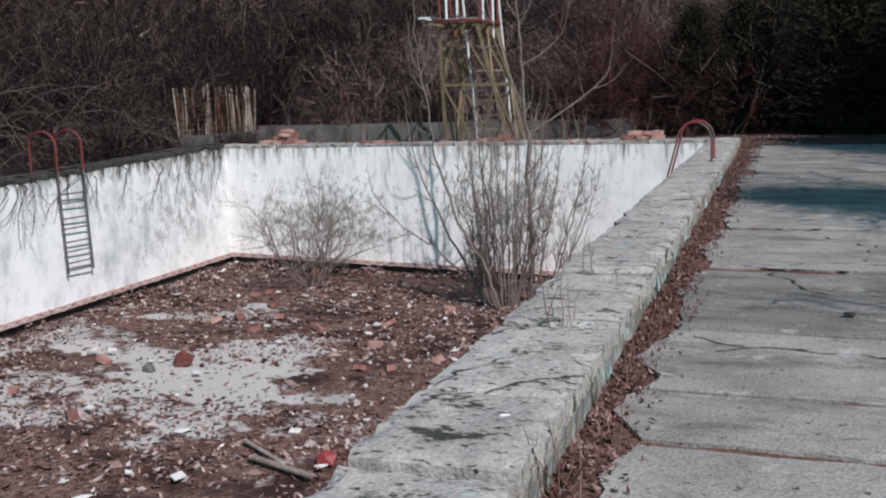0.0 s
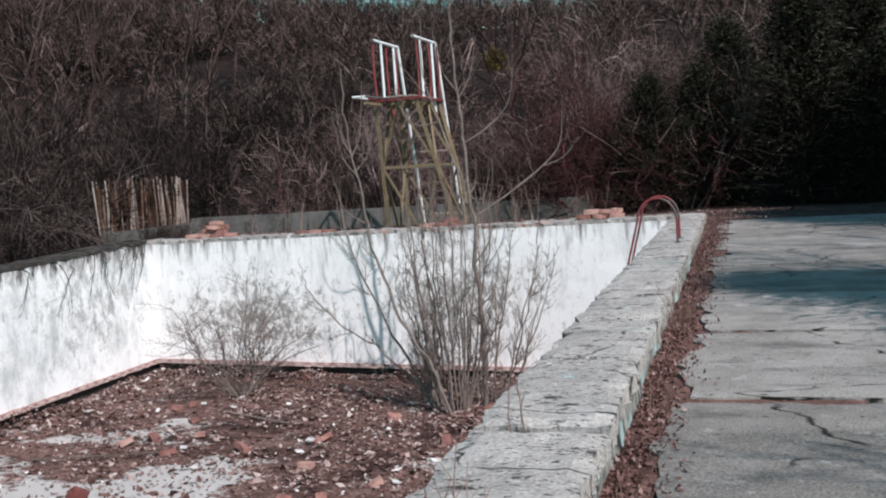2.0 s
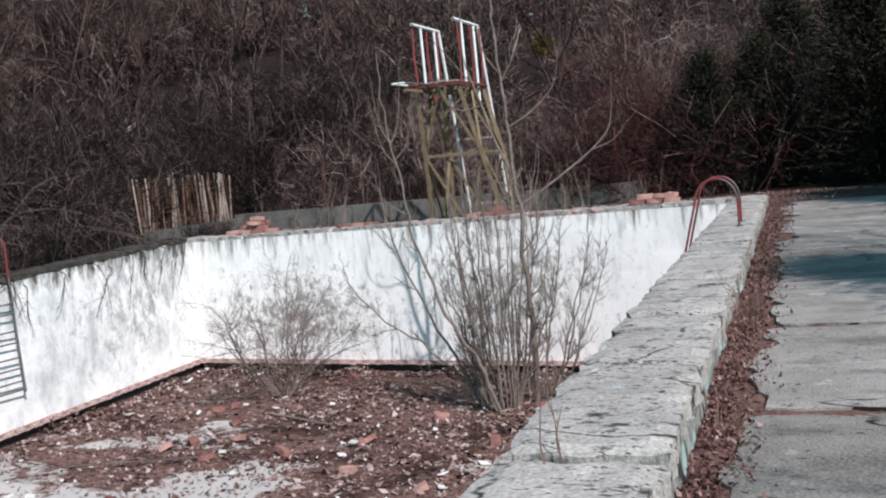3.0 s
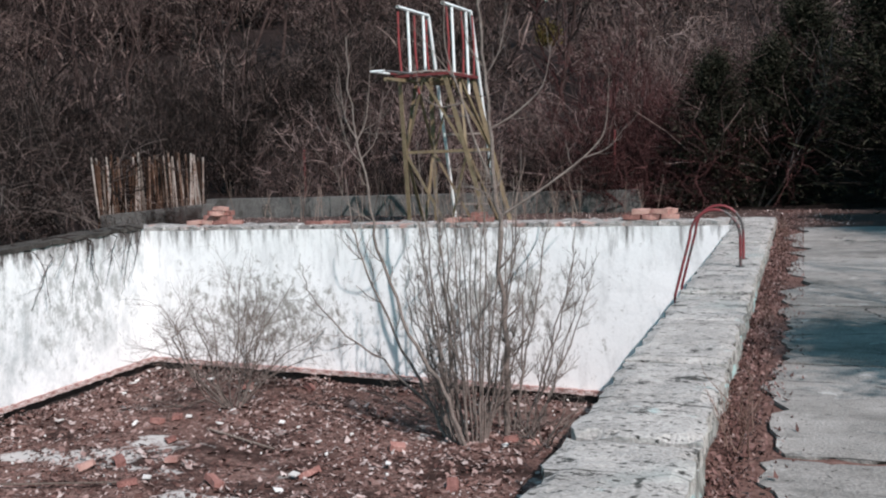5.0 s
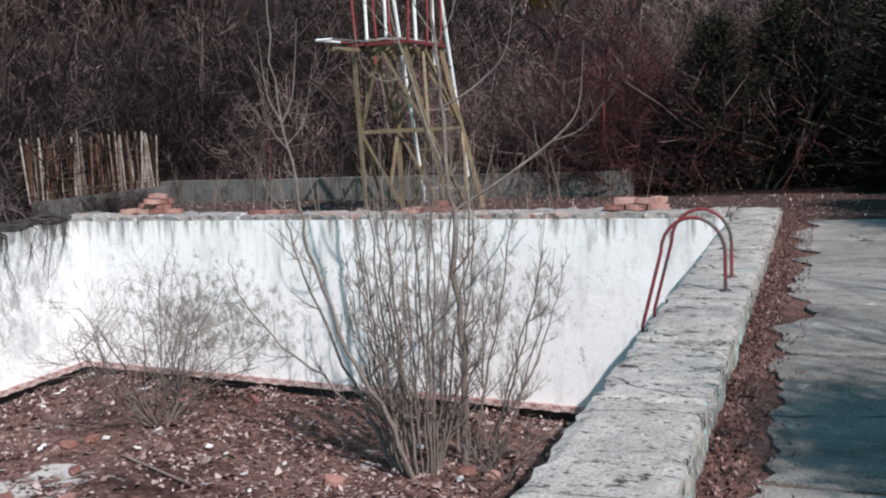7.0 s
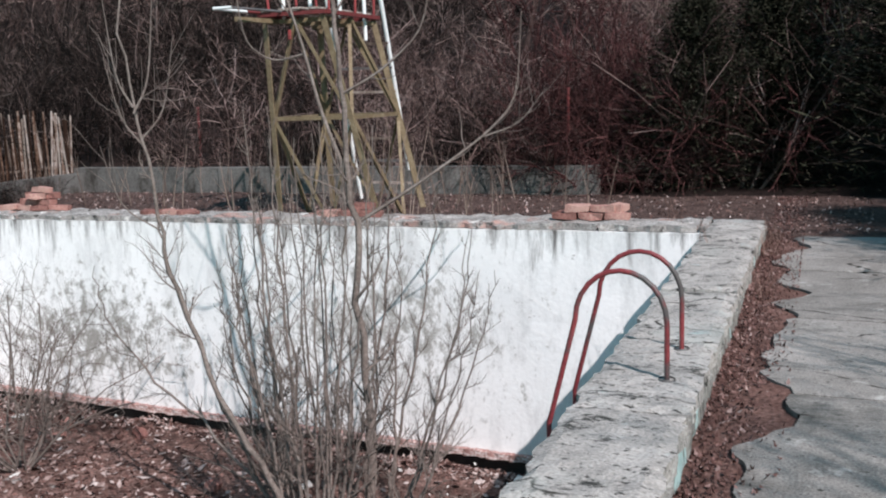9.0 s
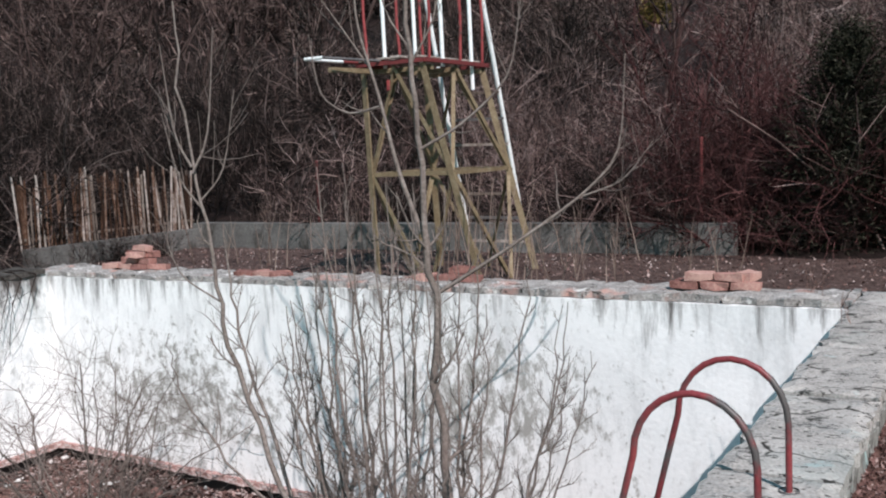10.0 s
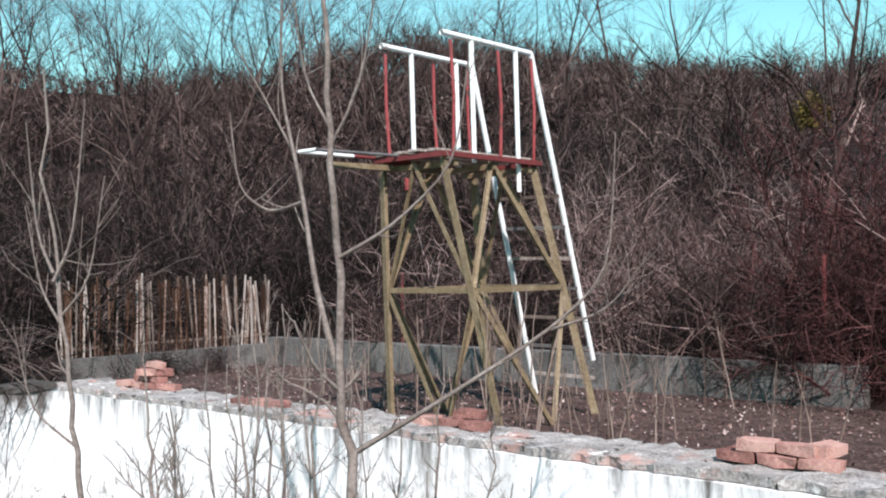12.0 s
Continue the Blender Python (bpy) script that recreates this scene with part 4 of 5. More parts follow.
stem_path([(-3.8, 15.8, FZ), (-4.3, 15.9, -1.5), (-4.9, 16.1, -0.5), (-5.2, 16.2, 0.3), (-5.25, 16.2, 0.9)], 0.024, 5, 11, "leaning leafless sapling with upright side shoots", 0.7)
stem_path([(-3.7, 15.9, FZ), (-4.6, 16.0, -1.6), (-5.5, 16.2, -1.1), (-5.95, 16.2, -0.6), (-6.0, 16.2, -0.1)], 0.018, 6, 9, "low leaning leafless sapling with upright side shoots", 0.55)
for i in range(34):
    a = i * 2.4
    q = 0.1 + 0.62 * ((i * 0.618) % 1)
    bx, by = -3.45 + q * math.cos(a), 15.95 + q * math.sin(a)
    lean = 0.15 + 0.75 * ((i * 0.37) % 1)
    h = 2.1 + 1.8 * ((i * 0.77) % 1)
    ex, ey = bx + lean * math.cos(a), by + lean * math.sin(a) * 0.7
    stem_path([(bx, by, FZ), (bx * 0.6 + ex * 0.4, by * 0.6 + ey * 0.4, FZ + h * 0.35), (bx * 0.15 + ex * 0.85, by * 0.15 + ey * 0.85, FZ + h * 0.72), (ex, ey, FZ + h)], 0.012 + 0.008 * ((i * 0.53) % 1), 40 + i, 21, "thin leafless shoot of a shrub growing out of the pool floor", 0.5)


def low_bush(x, y, z, h, seed, label, stems=12):
    r = np.random.default_rng(seed)
    out = []
    for i in range(stems):
        a = i * 2.4 + r.normal(0, 0.3)
        lean = r.uniform(0.3, 1.3)
        out.append(grow(r, (x + 0.1 * math.cos(a), y + 0.1 * math.sin(a), z), (math.cos(a) * lean, math.sin(a) * lean, 0.9), h * r.uniform(0.7, 1.1), 0.013, 2, 0.15, 0.42, (6, 10), 0.95, (0.35, 0.6), 0.45, 0.15, None, 5))
    return plant("shrub", label, "shrub", [], out, bark_thorn)


low_bush(-7.25, 16.25, FZ + 0.1, 1.95, 3, "low spreading leafless thorn bush on the pool floor", 16)
low_bush(-2.6, 15.9, FZ, 0.8, 8, "small leafless bush on the pool floor", 7)
low_bush(-4.4, 16.8, FZ, 0.9, 9, "small leafless bush on the pool floor", 7)


def creeper(y0, y1, count, seed):
    """Dry stems that hang over the coping and spread down the wall."""
    r = np.random.default_rng(seed)
    out = []
    for i in range(count):
        y = r.uniform(y0, y1)
        z = 0.2 + left_drop(0, y)
        x = skew(LEFT, y)
        lines = grow(r, (x - 0.25, y, z), (0.9, r.normal(0, 0.4), 0.35), 0.4, 0.008, 0, -0.9, 0.2, (1, 2), 0.5, (0.3, 0.5), 0.9, 0.2, None, 5)
        p = lines[0][0][-1]
        p[0] = max(p[0], x + 0.05)
        hang = grow(r, p, (0.03, r.normal(-0.35, 0.5), -1), r.uniform(0.3, 1.0), 0.007, 1, -0.25, 0.3, (3, 8), 0.8, (0.3, 0.6), 0.4, 0.15, None, 6)
        for q, _, _ in hang:
            q[:, 0] = np.clip(q[:, 0], skew(LEFT, y) + 0.03, skew(LEFT, y) + 0.16)
        out.append([(a, b, 1) for a, b, _ in lines] + hang)
    return plant("creeper", "dry leafless creeper hanging over the grimy coping", "creeper", [], out, bark_shade)


creeper(11.6, 17.6, 26, 21)


def bramble(x, y, n, seed):
    """Long pale canes that rise and arch over towards the pool."""
    r = np.random.default_rng(seed)
    out = []
    for i in range(n):
        a = r.uniform(-2.4, 0.9)
        start = (x + r.normal(0, 0.5), y + r.normal(0, 0.6), -0.05)
        out.append(grow(r, start, (math.cos(a) * 0.9, math.sin(a) * 0.9, 1.3), r.uniform(1.9, 3.3), 0.014, 1, -1.15, 0.22, (6, 12), 0.6, (0.2, 0.45), 0.35, 0.2, None, 8))
    return plant("bramble", "arching pale leafless canes above the pool rim", "bramble", [], out, bark_cane, 5, "brambles along the pool rim")


for i, (x, y) in enumerate(((-11.9, 11.6), (-12.1, 13.4), (-12.4, 15.2), (-12.2, 16.8), (-12.9, 18.4), (-13.4, 20.2))):
    bramble(x, y, 9, 810 + i)


# ---- thicket and woods ----
def template(seed, height, stems, depth, width, r0, kids, up=0.15, wander=0.35):
    r = np.random.default_rng(seed)
    out = []
    for i in range(stems):
        a = r.uniform(0, 2 * math.pi)
        q = r.uniform(0, width * 0.35)
        lean = r.uniform(0.1, 0.8)
        grow(r, (q * math.cos(a), q * math.sin(a), -0.1), (lean * math.cos(a), lean * math.sin(a), 1), height * r.uniform(0.55, 0.95), r0 * r.uniform(0.6, 1), depth, up, wander, kids, 0.85, (0.4, 0.65), 0.35, 0.15, out, 4)
    return out


SHRUBS = [brush(template(100 + i, 2.6, 7, 2, 2.2, 0.024, (9, 13), (0.2, 0.0, -0.2, 0.35, -0.1, 0.1)[i], (0.45, 0.7, 0.6, 0.4, 0.8, 0.55)[i]), 1, i) for i in range(6)]
FAR_SHRUBS = [brush(template(200 + i, 3.3, 5, 2, 2.4, 0.07, (6, 9), 0.15, 0.5), 2, i) for i in range(5)]


def scatter(name, spots, kinds, material, label, category):
    """Joins many turned copies of the shapes into one object."""
    Vs, Fs, base = [], [], 0
    r = np.random.default_rng(77)
    for x, y, z, s in spots:
        V, F = kinds[int(r.integers(len(kinds)))]
        a = r.uniform(0, 2 * math.pi)
        c, q = math.cos(a), math.sin(a)
        R = np.array([[c, -q, 0], [q, c, 0], [0, 0, r.uniform(0.85, 1.2)]]) * s
        Vs.append(V @ R.T + np.array([x, y, z]))
        Fs.append(F + base)
        base += len(V)
    me = mesh_quads(name, np.concatenate(Vs), np.concatenate(Fs))
    return tagged(part(name, me, material), label, category, kind="stuff")


r = np.random.default_rng(11)
near_spots, dark_spots, red_spots, far_spots = [], [], [], []
tries = 0
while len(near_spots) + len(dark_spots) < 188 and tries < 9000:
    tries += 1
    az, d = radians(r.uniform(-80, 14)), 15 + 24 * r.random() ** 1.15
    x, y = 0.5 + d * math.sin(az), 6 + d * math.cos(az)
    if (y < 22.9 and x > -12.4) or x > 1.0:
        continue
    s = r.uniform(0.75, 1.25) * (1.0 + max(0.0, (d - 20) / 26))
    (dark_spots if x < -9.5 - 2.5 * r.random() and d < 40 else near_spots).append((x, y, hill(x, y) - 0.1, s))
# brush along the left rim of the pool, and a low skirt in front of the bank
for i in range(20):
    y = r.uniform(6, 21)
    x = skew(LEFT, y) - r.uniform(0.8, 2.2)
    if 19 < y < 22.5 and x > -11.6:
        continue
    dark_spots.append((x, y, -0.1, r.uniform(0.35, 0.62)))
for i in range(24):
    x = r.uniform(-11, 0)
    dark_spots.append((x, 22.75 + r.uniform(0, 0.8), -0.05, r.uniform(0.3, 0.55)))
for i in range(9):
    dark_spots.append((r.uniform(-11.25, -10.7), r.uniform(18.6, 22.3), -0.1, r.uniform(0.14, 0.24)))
for i in range(14):
    x, y = r.uniform(-3.2, -0.4), r.uniform(23.2, 27)
    red_spots.append((x, y, hill(x, y) - 0.1, r.uniform(0.9, 1.4)))
while len(far_spots) < 700:
    az, d = radians(r.uniform(-85, 24)), 34 + 80 * r.random() ** 1.1
    x, y = 0.5 + d * math.sin(az), 6 + d * math.cos(az)
    far_spots.append((x, y, hill(x, y) - 0.2, r.uniform(0.7, 1.25) * (0.75 + d / 190)))
for i in range(150):
    az, d = radians(r.uniform(-78, -20)), r.uniform(58, 98)
    x, y = 0.5 + d * math.sin(az), 6 + d * math.cos(az)
    far_spots.append((x, y, hill(x, y) - 0.2, r.uniform(0.9, 1.4)))
for i in range(150):
    az, d = radians(r.uniform(-34, 6)), r.uniform(66, 102)
    x, y = 0.5 + d * math.sin(az), 6 + d * math.cos(az)
    far_spots.append((x, y, hill(x, y) - 0.2, r.uniform(0.85, 1.3)))
for i in range(12):
    red_spots.append((r.uniform(-3.6, -1.8), r.uniform(22.75, 24.2), -0.1, r.uniform(0.45, 0.9)))
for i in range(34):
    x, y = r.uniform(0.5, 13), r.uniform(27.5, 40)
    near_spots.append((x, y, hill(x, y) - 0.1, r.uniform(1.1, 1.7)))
# dark-coloured brush that paints the shaded hollow at the thicket's foot
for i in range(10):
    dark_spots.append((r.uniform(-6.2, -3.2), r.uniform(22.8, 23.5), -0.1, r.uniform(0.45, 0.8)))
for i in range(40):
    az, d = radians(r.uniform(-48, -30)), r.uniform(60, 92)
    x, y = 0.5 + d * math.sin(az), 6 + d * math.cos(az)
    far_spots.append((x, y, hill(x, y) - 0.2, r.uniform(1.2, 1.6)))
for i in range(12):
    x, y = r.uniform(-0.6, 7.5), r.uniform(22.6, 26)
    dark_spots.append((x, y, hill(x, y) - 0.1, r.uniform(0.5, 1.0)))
scatter("thicket", near_spots, SHRUBS, bark_sunlit, "dense leafless brown brush on the bank", "thicket")
scatter("dark_thicket", dark_spots, SHRUBS, bark_shade, "tangled leafless brush by the pool, its shade put into the dark colour", "thicket")
scatter("red_thicket", red_spots, SHRUBS, bark_red, "reddish leafless brush on the bank", "thicket")
scatter("hillside_woods", far_spots, FAR_SHRUBS, bark_brown, "leafless brown woods covering the hillside", "woods")


# ---- trees ----
def bare_tree_lines(seed, height, r0):
    r = np.random.default_rng(seed)
    out = []
    grow(r, (0, 0, -0.2), (r.normal(0, 0.08), r.normal(0, 0.08), 1), height, r0, 3, 0.3, 0.22, (6, 9), 0.7, (0.4, 0.62), 0.25, 0.3, out, 7)
    return out


def bare_tree(seed, x, y, height, r0, material, label):
    th = thing("tree", label, "tree", "bare trees", at=pose(x, y, hill(x, y)))
    lines = bare_tree_lines(seed, height, r0)
    tube_part("trunk", pick(lines, lambda k: k == 3), material, th, 8)
    tube_part("crown", pick(lines, lambda k: k < 3), material, th, 3)
    return th


TREES = []
for i, (x, y, h) in enumerate([(-27, 30, 8), (-31, 36, 9), (-24, 36, 8.5), (-36, 40, 10), (-16, 44, 8)]):
    TREES.append(bare_tree(300 + i, x, y, h, 0.075, bark_brown, "tall leafless tree on the bank above the pool"))
for i, (az, d, s) in enumerate([(-24, 92, 0.8), (-27, 95, 0.9), (-31, 97, 0.7), (-20, 90, 0.9), (-34, 93, 1.0), (-38, 95, 1.1), (-55, 80, 1.1), (-60, 78, 1.2), (-50, 85, 1.1), (-16, 95, 0.9), (-65, 70, 1.1), (-45, 90, 1.0), (-58, 34, 0.9), (-63, 37, 1.0), (-53, 40, 0.95), (-67, 33, 0.9), (-49, 38, 0.8), (-60, 46, 1.1), (-70, 40, 1.0), (-55, 50, 1.1), (-44, 46, 0.9), (-37.5, 44, 1.15), (-35, 47, 1.2), (-31.5, 45, 1.1), (-29, 88, 0.62), (-30.3, 86, 0.6), (-23.5, 88, 0.62), (-19.3, 88, 0.65), (-16.8, 86, 0.72), (-21.5, 90, 0.5)]):
    x, y = 1 + d * math.sin(radians(az)), 12 + d * math.cos(radians(az))
    t = copy_thing(TREES[i % 5], pose(x, y, hill(x, y), 0, 0, i * 77) @ Matrix.Scale(s, 4))
    tagged(t, "leafless tree standing on the wooded hillside")
for i, (x, y, h, r0) in enumerate([(-22.5, 28.6, 9.0, 0.06), (-26.0, 34.5, 10.0, 0.07)]):
    TREES.append(bare_tree(330 + i, x, y, h, r0, bark_brown, "tall leafless tree above the brush"))
for i, (x, y, q, rz) in enumerate([(-25.5, 29.9, 0.95, 130), (-28.5, 38.0, 1.1, 40), (-29.0, 32.0, 1.1, 220), (-22.2, 38.5, 0.9, 310), (-32.5, 39.0, 1.2, 90)]):
    t = copy_thing(TREES[5 + i % 2], pose(x, y, hill(x, y), 0, 0, rz) @ Matrix.Scale(q, 4))
    tagged(t, "tall leafless tree above the brush")
for i in range(34):
    az, d = -72 + 36 * ((i * 0.618) % 1), 44 + 34 * ((i * 0.381 + 0.2) % 1)
    x, y = 1 + d * math.sin(radians(az)), 12 + d * math.cos(radians(az))
    t = copy_thing(TREES[i % 7], pose(x, y, hill(x, y), 0, 0, i * 53) @ Matrix.Scale(0.72 + 0.4 * ((i * 0.77) % 1), 4))
    tagged(t, "leafless tree standing on the wooded hillside")
# trees beside the deck, whose shadows cross the paving
for i, (x, y, q, rz) in enumerate([(4.3, 4.1, 0.5, 20), (4.0, 5.6, 0.48, 140), (4.4, 7.6, 0.5, 250), (4.1, 9.6, 0.5, 60), (4.3, 11.9, 0.52, 300), (4.2, 13.2, 0.5, 100), (4.5, 6.6, 0.62, 200), (4.7, 8.7, 0.6, 330), (4.6, 14.2, 0.62, 170)]):
    t = copy_thing(TREES[i % 5], pose(x, y, 0, 0, 0, rz) @ Matrix.Scale(q, 4))
    tagged(t, "leafless tree beside the paved deck")


TREES.append(bare_tree(310, -6.6, 31.4, 6.5, 0.09, bark_brown, "leafless tree on the bank with a mistletoe clump"))


def mistletoe(x, y, z, size, seed):
    r = np.random.default_rng(seed)
    V = []
    lines = []
    for _ in range(90):
        d = r.normal(0, 1, 3)
        d /= np.linalg.norm(d)
        tip = d * size * r.uniform(0.6, 1.1)
        lines.append((np.array([(0, 0, 0), tip * 0.5 + r.normal(0, 0.03, 3), tip]), np.array([0.008, 0.006, 0.004])))
        for _k in range(9):
            c = tip * r.uniform(0.5, 1.05) + r.normal(0, 0.04, 3)
            e, q = r.normal(0, 0.035, 3), r.normal(0, 0.014, 3)
            V += [c - e, c + q, c + e, c - q]
    th = thing("mistletoe", "yellow-green mistletoe clump in a leafless tree", "mistletoe", at=pose(x, y, z))
    tube_part("stem", lines, moss_leaf, th, 3)
    part("leaf", mesh_quads("leaf", np.array(V), np.arange(len(V)).reshape(-1, 4)), moss_leaf, th)["kind"] = "stuff"
    return th


mistletoe(-6.55, 31.4, hill(-6.55, 31.4) + 3.3, 0.42, 4)


def red_post(x, y, h):
    po = thing("red_post", "rusty red steel post standing in the brush", "post", "red posts in the brush")
    pipe("shaft", [(x, y, hill(x, y) - 0.1), (x + 0.02, y, hill(x, y) + h)], 0.022, rust_red, po)
    bm = bmesh.new()
    bmesh.ops.create_cone(bm, cap_ends=True, segments=10, radius1=0.028, radius2=0.02, depth=0.03)
    bmesh.ops.translate(bm, verts=bm.verts, vec=(x + 0.02, y, hill(x, y) + h))
    part("cap", bm, rust_red, po)
    return po


red_post(-3.02, 22.65, 1.45)
red_post(-10.0, 23.6, 1.3)


def shoots(x, y, n, wide, h, seed):
    """A clump of straight dry shoots on the bank."""
    r = np.random.default_rng(seed)
    th = thing("dry_shoots", "clump of straight dry shoots on the bank behind the pool", "shrub", "dry shoots on the bank")
    twigs = []
    for i in range(n):
        bx, by = x + r.normal(0, wide), y + r.normal(0, 0.2)
        lines = grow(r, (bx, by, -0.05), (r.normal(0, 0.12), r.normal(0, 0.12), 1), h * r.uniform(0.5, 1.15), 0.009, 1, 0.3, 0.14, (2, 6), 0.45, (0.25, 0.5), 0.35, 0.3, None, 5)
        tube_part("shoot", pick(lines, lambda k: k == 1), straw_grey, th, 4)
        twigs += pick(lines, lambda k: k == 0)
    tagged(tube_part("twig", twigs, straw_grey, th, 3), kind="stuff")
    return th


for i, (x, y, n, wide, h) in enumerate(((-4.2, 19.0, 16, 0.4, 1.1), (-5.1, 19.6, 12, 0.4, 1.3), (-3.2, 18.9, 10, 0.4, 0.8), (-6.6, 19.6, 9, 0.6, 0.9), (-2.3, 19.5, 7, 0.5, 0.7), (-8.4, 20.2, 8, 0.6, 1.0), (-7.4, 21.5, 9, 0.7, 1.2), (-4.0, 21.6, 9, 0.8, 1.3))):
    shoots(x, y, n, wide, h, 700 + i)


# ---- evergreens ----
def evergreen(x, y, h, w, seed, label, low=0.03):
    th = thing("evergreen", label, "evergreen tree", "evergreens by the deck", at=pose(x, y, hill(x, y)))
    r = np.random.default_rng(seed)
    lines = []
    trunk = [((0, 0, -0.2), (0.05, 0, h * 0.5), (0.1, 0.05, h * 0.97))]
    tube_part("trunk", [(np.array(trunk[0]), np.array([0.16, 0.1, 0.02]))], bark_dark, th, 8)
    V, base = [], 0
    for _ in range(520):
        t = r.random() ** 0.8
        z0 = h * (low + (0.98 - low) * t)
        reach = w * (1.02 - t) ** 0.55 * r.uniform(0.5, 1.05) * (0.85 + 0.3 * noise.noise(Vector((t * 5, seed, 0))))
        a = r.uniform(0, 2 * math.pi)
        dirn = np.array([math.cos(a), math.sin(a), r.uniform(-0.15, 0.5)])
        tip = np.array([0.05, 0, z0]) + dirn * reach
        root = np.array([0.05, 0, z0]) + dirn * reach * 0.1
        lines.append((np.array([root, (root + tip) / 2 + r.normal(0, 0.06, 3), tip]), np.array([0.02, 0.012, 0.004])))
        for _k in range(34):
            f = r.uniform(0.3, 1.08)
            c = root + (tip - root) * f + r.normal(0, 0.17, 3)
            e = dirn * r.uniform(0.02, 0.07) + r.normal(0, 0.04, 3)
            q = np.cross(e, r.normal(0, 1, 3))
            q *= r.uniform(0.006, 0.014) / (np.linalg.norm(q) + 1e-6)
            V += [c - e, c + q, c + e, c - q]
    V = np.array(V)
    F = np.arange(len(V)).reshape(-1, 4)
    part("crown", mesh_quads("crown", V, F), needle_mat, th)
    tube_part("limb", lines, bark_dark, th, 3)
    return th


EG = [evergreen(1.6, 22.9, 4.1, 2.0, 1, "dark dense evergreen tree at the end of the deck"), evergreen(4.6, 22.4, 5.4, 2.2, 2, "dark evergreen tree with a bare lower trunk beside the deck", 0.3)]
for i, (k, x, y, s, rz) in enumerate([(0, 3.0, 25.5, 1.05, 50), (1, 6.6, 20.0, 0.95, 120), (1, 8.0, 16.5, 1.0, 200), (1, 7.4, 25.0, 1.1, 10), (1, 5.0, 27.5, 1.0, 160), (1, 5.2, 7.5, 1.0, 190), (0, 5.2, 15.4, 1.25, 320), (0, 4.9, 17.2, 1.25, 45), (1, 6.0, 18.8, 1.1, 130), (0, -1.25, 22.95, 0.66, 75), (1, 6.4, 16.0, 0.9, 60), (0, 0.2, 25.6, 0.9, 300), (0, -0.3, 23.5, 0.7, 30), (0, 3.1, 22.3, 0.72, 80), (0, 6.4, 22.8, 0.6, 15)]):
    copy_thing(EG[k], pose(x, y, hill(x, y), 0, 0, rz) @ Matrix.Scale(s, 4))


# ---- litter, rubble and scraps ----
def leaf_field(name, count, place, size, label, seed, material=leaf_mat):
    r = np.random.default_rng(seed)
    V = []
    for _ in range(count):
        x, y, z = place(r)
        s = size * r.uniform(0.5, 1.3)
        a = r.uniform(0, 2 * math.pi)
        u = np.array([math.cos(a), math.sin(a), r.normal(0, 0.35)]) * s
        v = np.array([-math.sin(a), math.cos(a), r.normal(0, 0.35)]) * s * r.uniform(0.35, 0.7)
        c = np.array([x, y, z + r.uniform(0.002, 0.018)])
        V += [c - u, c + v, c + u * 0.9 + np.array([0, 0, r.uniform(0, 0.02)]), c - v]
    V = np.array(V)
    F = np.arange(len(V)).reshape(-1, 4)
    return tagged(part(name, mesh_quads(name, V, F), material), label, "dead leaves", kind="stuff")


def floor_spot(r):
    while True:
        x, y = r.uniform(LEFT, RIGHT), r.uniform(4, FAR)
        swept = ((x + 5.8) / 2.0) ** 2 + ((y - 11.1) / 1.4) ** 2 < 1 and r.random() < 0.45
        if not swept and (noise.noise(Vector((x * 0.45, y * 0.5, 4.0))) > -0.15 or r.random() < 0.3):
            return skew(x, y), y, floor_z(x) + noise.noise(Vector((x * 0.9, y * 0.9, 1.7))) * 0.05


def strip_spot(r):
    y = r.uniform(-1, 22)
    w = min(0.34, abs(r.normal(0, 0.065 + 0.005 * max(0, y))))
    return skew(RIGHT + KERB + w, y), y, -0.02 + 0.06 * min(0.35, w) * (0 if w < 0.12 else 1)


def bank_spot(r):
    x, y = r.uniform(-12, 1), r.uniform(FAR + FAR_KERB, 22)
    return x, y, -0.005


def foot_spot(r):
    """Drifts of leaves against the foot of the far and left walls."""
    d = min(0.4, abs(r.normal(0, 0.13)))
    far_side = r.random() < 0.6
    u = r.uniform(LEFT, RIGHT) if far_side else r.uniform(7, FAR)
    rise = max(0.0, noise.noise(Vector((u * 1.3, 3.0 if far_side else 8.0, 0.5))) + 0.12) * 0.3 * (1 - d / 0.4) ** 2
    x, y = (u, FAR - 0.06 - d) if far_side else (LEFT + 0.06 + d, u)
    return skew(x, y), y, floor_z(x) + 0.02 + rise * r.random()


leaf_field("drifted_leaves", 6000, foot_spot, 0.034, "dead leaves drifted against the pool walls", 7)
leaf_field("large_pool_leaves", 4500, floor_spot, 0.068, "large pale dead leaves on the pool floor", 8)
leaf_field("pool_leaves", 22000, floor_spot, 0.034, "dead brown leaves scattered over the pool floor", 1)
leaf_field("kerb_leaves", 15000, strip_spot, 0.0125, "reddish dead leaves heaped along the kerb", 2, strip_leaf)
leaf_field("bank_leaves", 5000, bank_spot, 0.02, "dead brown leaves on the bank behind the pool", 3)

for i in range(30):
    y = float(rng.uniform(8.5, 18.0))
    x = float(rng.uniform(-7.5, -1.5))
    ob = new("brick", BRICKS[i % 5])
    ob.matrix_basis = pose(skew(x, y), y, floor_z(x) + 0.045, float(rng.normal(0, 14)), float(rng.normal(0, 14)), float(rng.uniform(0, 180))) @ Matrix.Diagonal((float(rng.uniform(0.45, 1)), 1, 1, 1))
    tagged(ob, "broken red brick lying in the pool litter", "brick", "loose bricks on the pool floor")


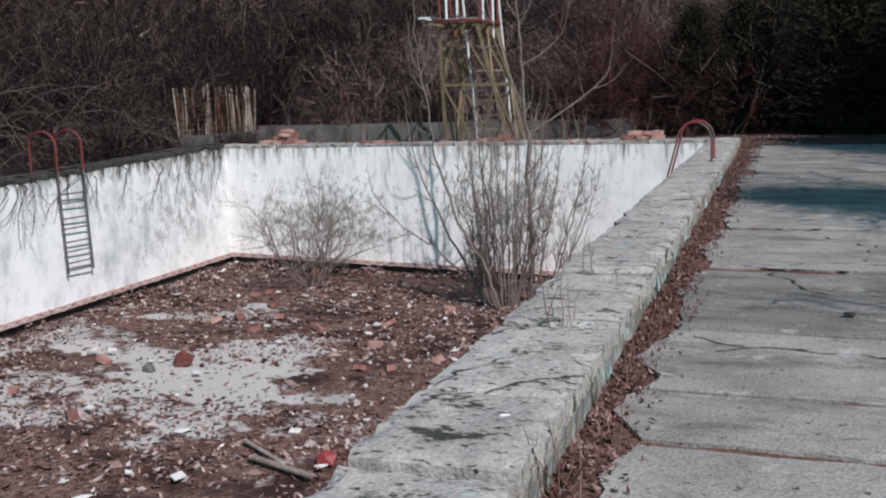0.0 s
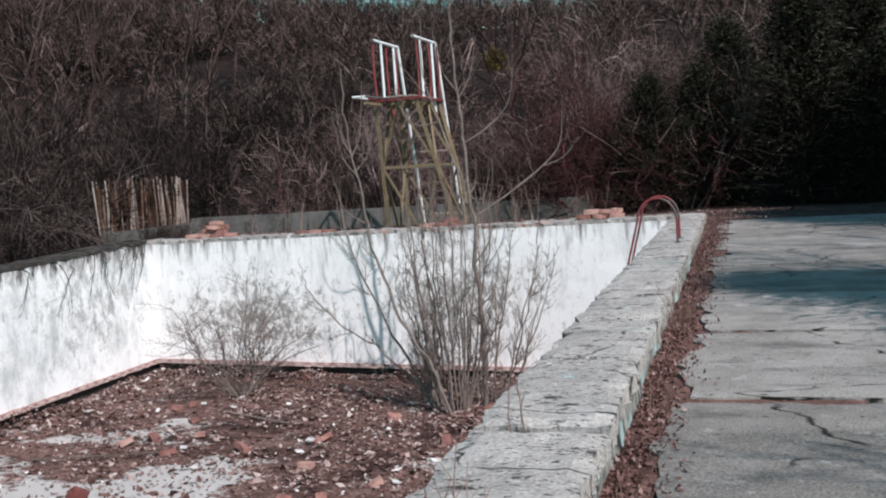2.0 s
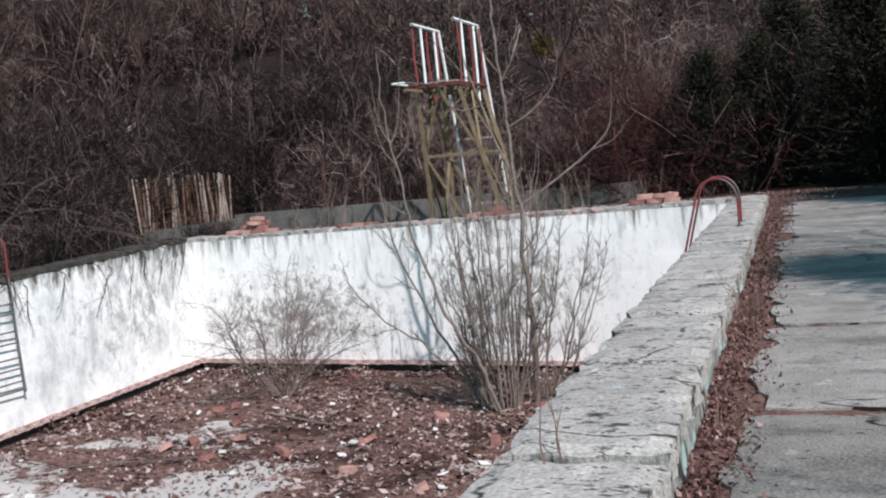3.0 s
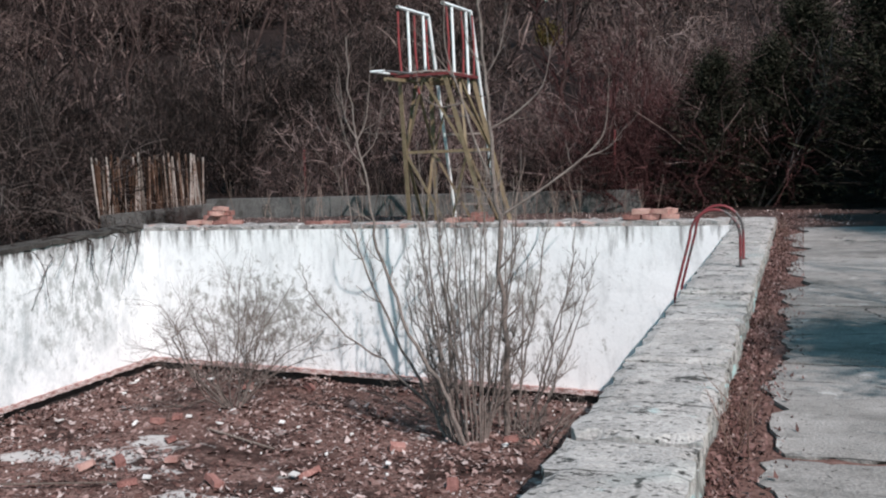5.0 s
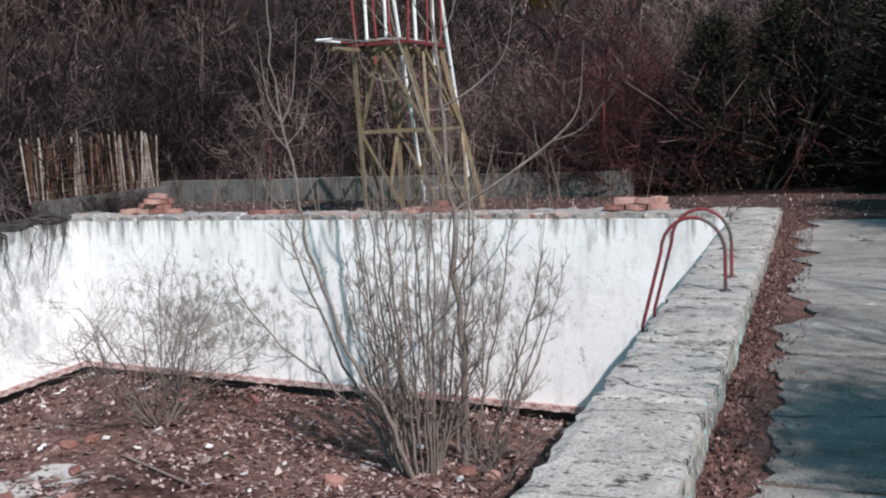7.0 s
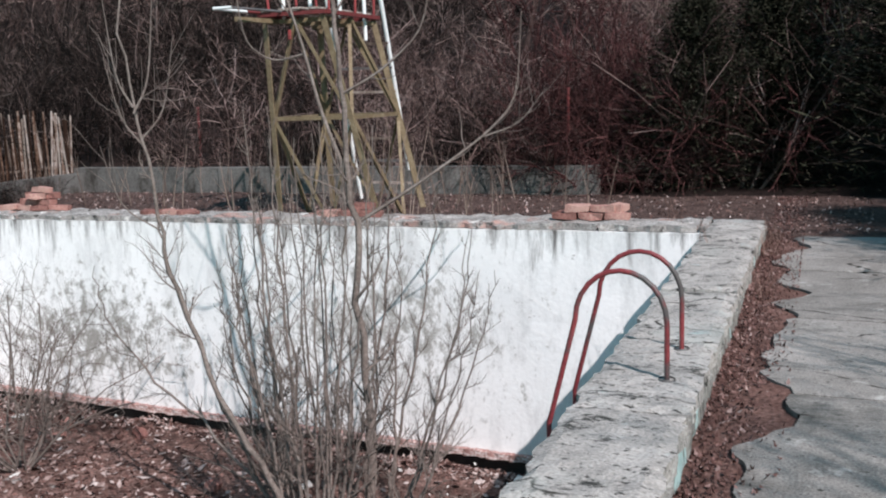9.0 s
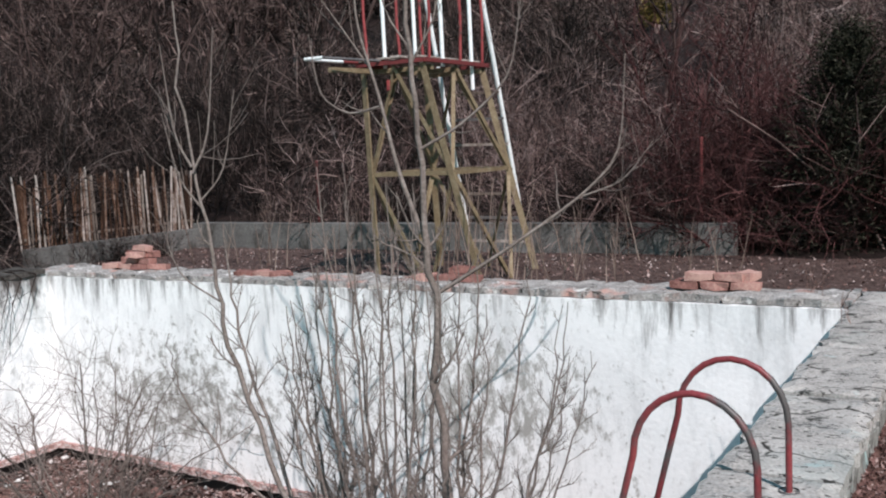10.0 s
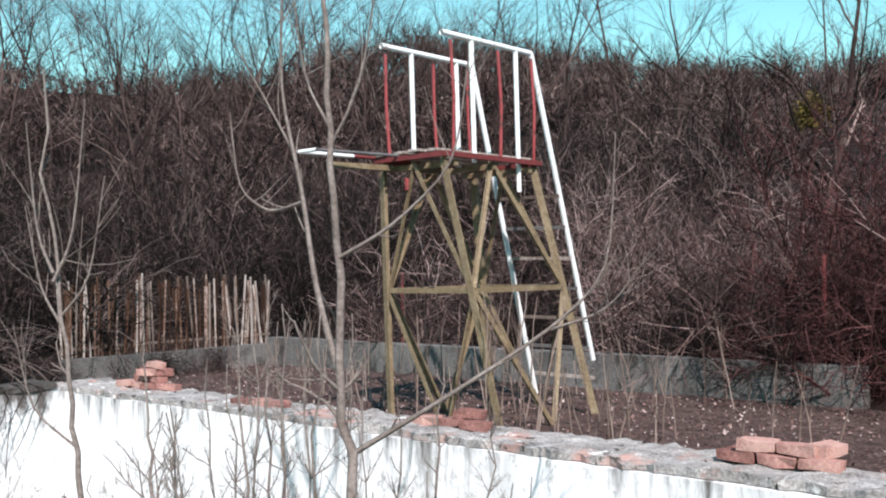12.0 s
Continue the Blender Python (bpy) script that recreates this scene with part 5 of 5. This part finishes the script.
def chips(count, seed):
    r = np.random.default_rng(seed)
    V, F = [], []
    for _ in range(count):
        x, y = r.uniform(LEFT, RIGHT), r.uniform(6, FAR)
        s = 0.012 + 0.09 * r.random() ** 3
        a = r.uniform(0, 3.14)
        z = floor_z(x) + r.uniform(0.02, 0.06)
        c, q = math.cos(a) * s, math.sin(a) * s
        b = len(V)
        k = r.uniform(0.4, 0.9)
        for dz in (0, 0.015):
            V += [(skew(x, y) - c, y - q, z + dz), (skew(x, y) + q * k, y - c * k, z + dz), (skew(x, y) + c, y + q, z + dz + 0.01), (skew(x, y) - q * k, y + c * k, z + dz)]
        F += [(b, b + 3, b + 2, b + 1), (b + 4, b + 5, b + 6, b + 7)] + [(b + i, b + (i + 1) % 4, b + 4 + (i + 1) % 4, b + 4 + i) for i in range(4)]
    return tagged(part("plaster_chips", mesh_from("plaster_chips", V, F), chip_mat), "pale plaster chips scattered on the pool floor", "rubble", kind="stuff")


chips(210, 6)


def lump(x, y, size, seed, material, name, label, category):
    bm = bmesh.new()
    bmesh.ops.create_icosphere(bm, subdivisions=1, radius=0.5)
    for v in bm.verts:
        v.co = Vector((v.co.x * size[0], v.co.y * size[1], v.co.z * size[2])) * (1 + 0.5 * noise.noise(v.co * 2.2 + Vector((seed, 0, 0))))
    bmesh.ops.translate(bm, verts=bm.verts, vec=(x, y, floor_z(x) + size[2] * 0.35))
    return tagged(part(name, bm, material), label, category)


lump(-6.46, 11.15, (0.36, 0.24, 0.24), 1.0, dark_brick, "brick_lump", "dark red lump of broken brickwork on the pool floor", "rubble")
lump(-6.7, 10.75, (0.2, 0.16, 0.16), 5.0, stone_mat, "stone", "grey broken stone on the pool floor", "rubble")
lump(-3.2, 8.72, (0.24, 0.2, 0.17), 9.0, red_paint, "red_scrap", "crumpled bright red scrap in the litter", "scrap")
for a, b, w in (((-8.1, 12.4), (-6.6, 13.0), 0.03), ((-3.9, 8.5), (-3.1, 8.25), 0.07), ((-4.2, 8.9), (-3.5, 8.45), 0.05), ((-2.4, 10.2), (-3.1, 10.9), 0.03), ((-6.9, 15.1), (-5.6, 14.6), 0.03), ((-8.9, 9.6), (-7.7, 10.3), 0.035)):
    r0 = Vector((a[0], a[1], floor_z(a[0]) + w / 2 + 0.03))
    r1 = Vector((b[0], b[1], floor_z(b[0]) + w / 2 + 0.03))
    bm = bmesh.new()
    box(bm, (-w / 2, -w / 4, 0), (w / 2, w / 4, (r1 - r0).length), bevel=w * 0.12)
    bmesh.ops.transform(bm, matrix=Matrix.Translation(r0) @ (r1 - r0).to_track_quat("Z", "Y").to_matrix().to_4x4(), verts=bm.verts)
    tagged(part("old_plank", bm, old_wood), "dark weathered stick lying in the pool litter", "wood", "sticks on the pool floor")

# scraps on the kerb and the paving
for x, y, z, q in ((0.28, 3.15, 0.155, 0.028), (0.1, 3.9, 0.155, 0.018), (0.3, 2.95, 0.155, 0.016)):
    bm = bmesh.new()
    bmesh.ops.create_icosphere(bm, subdivisions=1, radius=q)
    for v in bm.verts:
        v.co.z *= 0.4
        v.co += noise.noise_vector(v.co * 20) * q * 0.4
    bmesh.ops.translate(bm, verts=bm.verts, vec=(x, y, z))
    tagged(part("pebble", bm, chip_mat if q > 0.02 else stone_mat), "small broken stone lying on the kerb", "stone", "stones on the kerb")
bm = bmesh.new()
bmesh.ops.create_icosphere(bm, subdivisions=2, radius=0.024)
for v in bm.verts:
    v.co = Vector((v.co.x * 1.4, v.co.y * 0.7, v.co.z * 0.6)) + noise.noise_vector(v.co * 25) * 0.015
bmesh.ops.translate(bm, verts=bm.verts, vec=(1.285, 5.38, 0.012))
tagged(part("clod", bm, dark_band), "dark clod of earth on the paving", "clod")


def weed(x, y, z, n, h, seed):
    r = np.random.default_rng(seed)
    th = thing("dry_weed", "dry brown weed stalks growing beside the kerb", "weed", "dry weeds along the kerb")
    twigs = []
    for i in range(n):
        lines = grow(r, (x + r.normal(0, 0.04), y + r.normal(0, 0.06), z), (r.normal(0, 0.25), r.normal(0, 0.25), 1), h * r.uniform(0.5, 1.1), 0.003, 1, 0.2, 0.3, (1, 4), 0.6, (0.3, 0.5), 0.4, 0.3, None, 4)
        tube_part("stalk", pick(lines, lambda k: k == 1), straw, th, 3)
        twigs += pick(lines, lambda k: k == 0)
    if twigs:
        tagged(tube_part("twig", twigs, straw, th, 3), kind="stuff")
    return th


for i, (y, n, h) in enumerate(((2.6, 7, 0.22), (3.0, 8, 0.25), (3.5, 5, 0.2), (4.2, 5, 0.2), (5.0, 6, 0.22), (6.3, 5, 0.2), (8.3, 9, 0.3), (8.7, 9, 0.32), (11.2, 7, 0.25), (15.6, 9, 0.25), (17.4, 12, 0.3), (18.2, 12, 0.3))):
    weed(skew(RIGHT + KERB + 0.09, y), y, -0.04, n, h, 500 + i)
for i, (x, y) in enumerate(((0.12, 4.4), (0.14, 4.36), (0.05, 5.5), (-0.3, 17.0), (-0.75, 18.3), (-0.9, 18.5))):
    weed(x, y, 0.14, 3, 0.28, 600 + i)

# bricks laid bare along the wall foot
for w, n, step in ((wall_far, 38, 0.25), (wall_left, 74, 0.25)):
    for i in range(n):
        ob = part("brick", BAND[int(rng.integers(4))], brick_band, w)
        if w is wall_far:
            x, y = LEFT + 0.125 + i * step, FAR - 0.02
            ob.matrix_basis = pose(skew(x, y), y, foot_z(x) - 0.01, 0, 1.5, float(rng.normal(0, 2)))
        else:
            y = FAR - 0.125 - i * step
            ob.matrix_basis = pose(skew(LEFT, y) + 0.02, y, foot_z(LEFT) - 0.01, 0, 0, 90 + float(rng.normal(0, 2)))
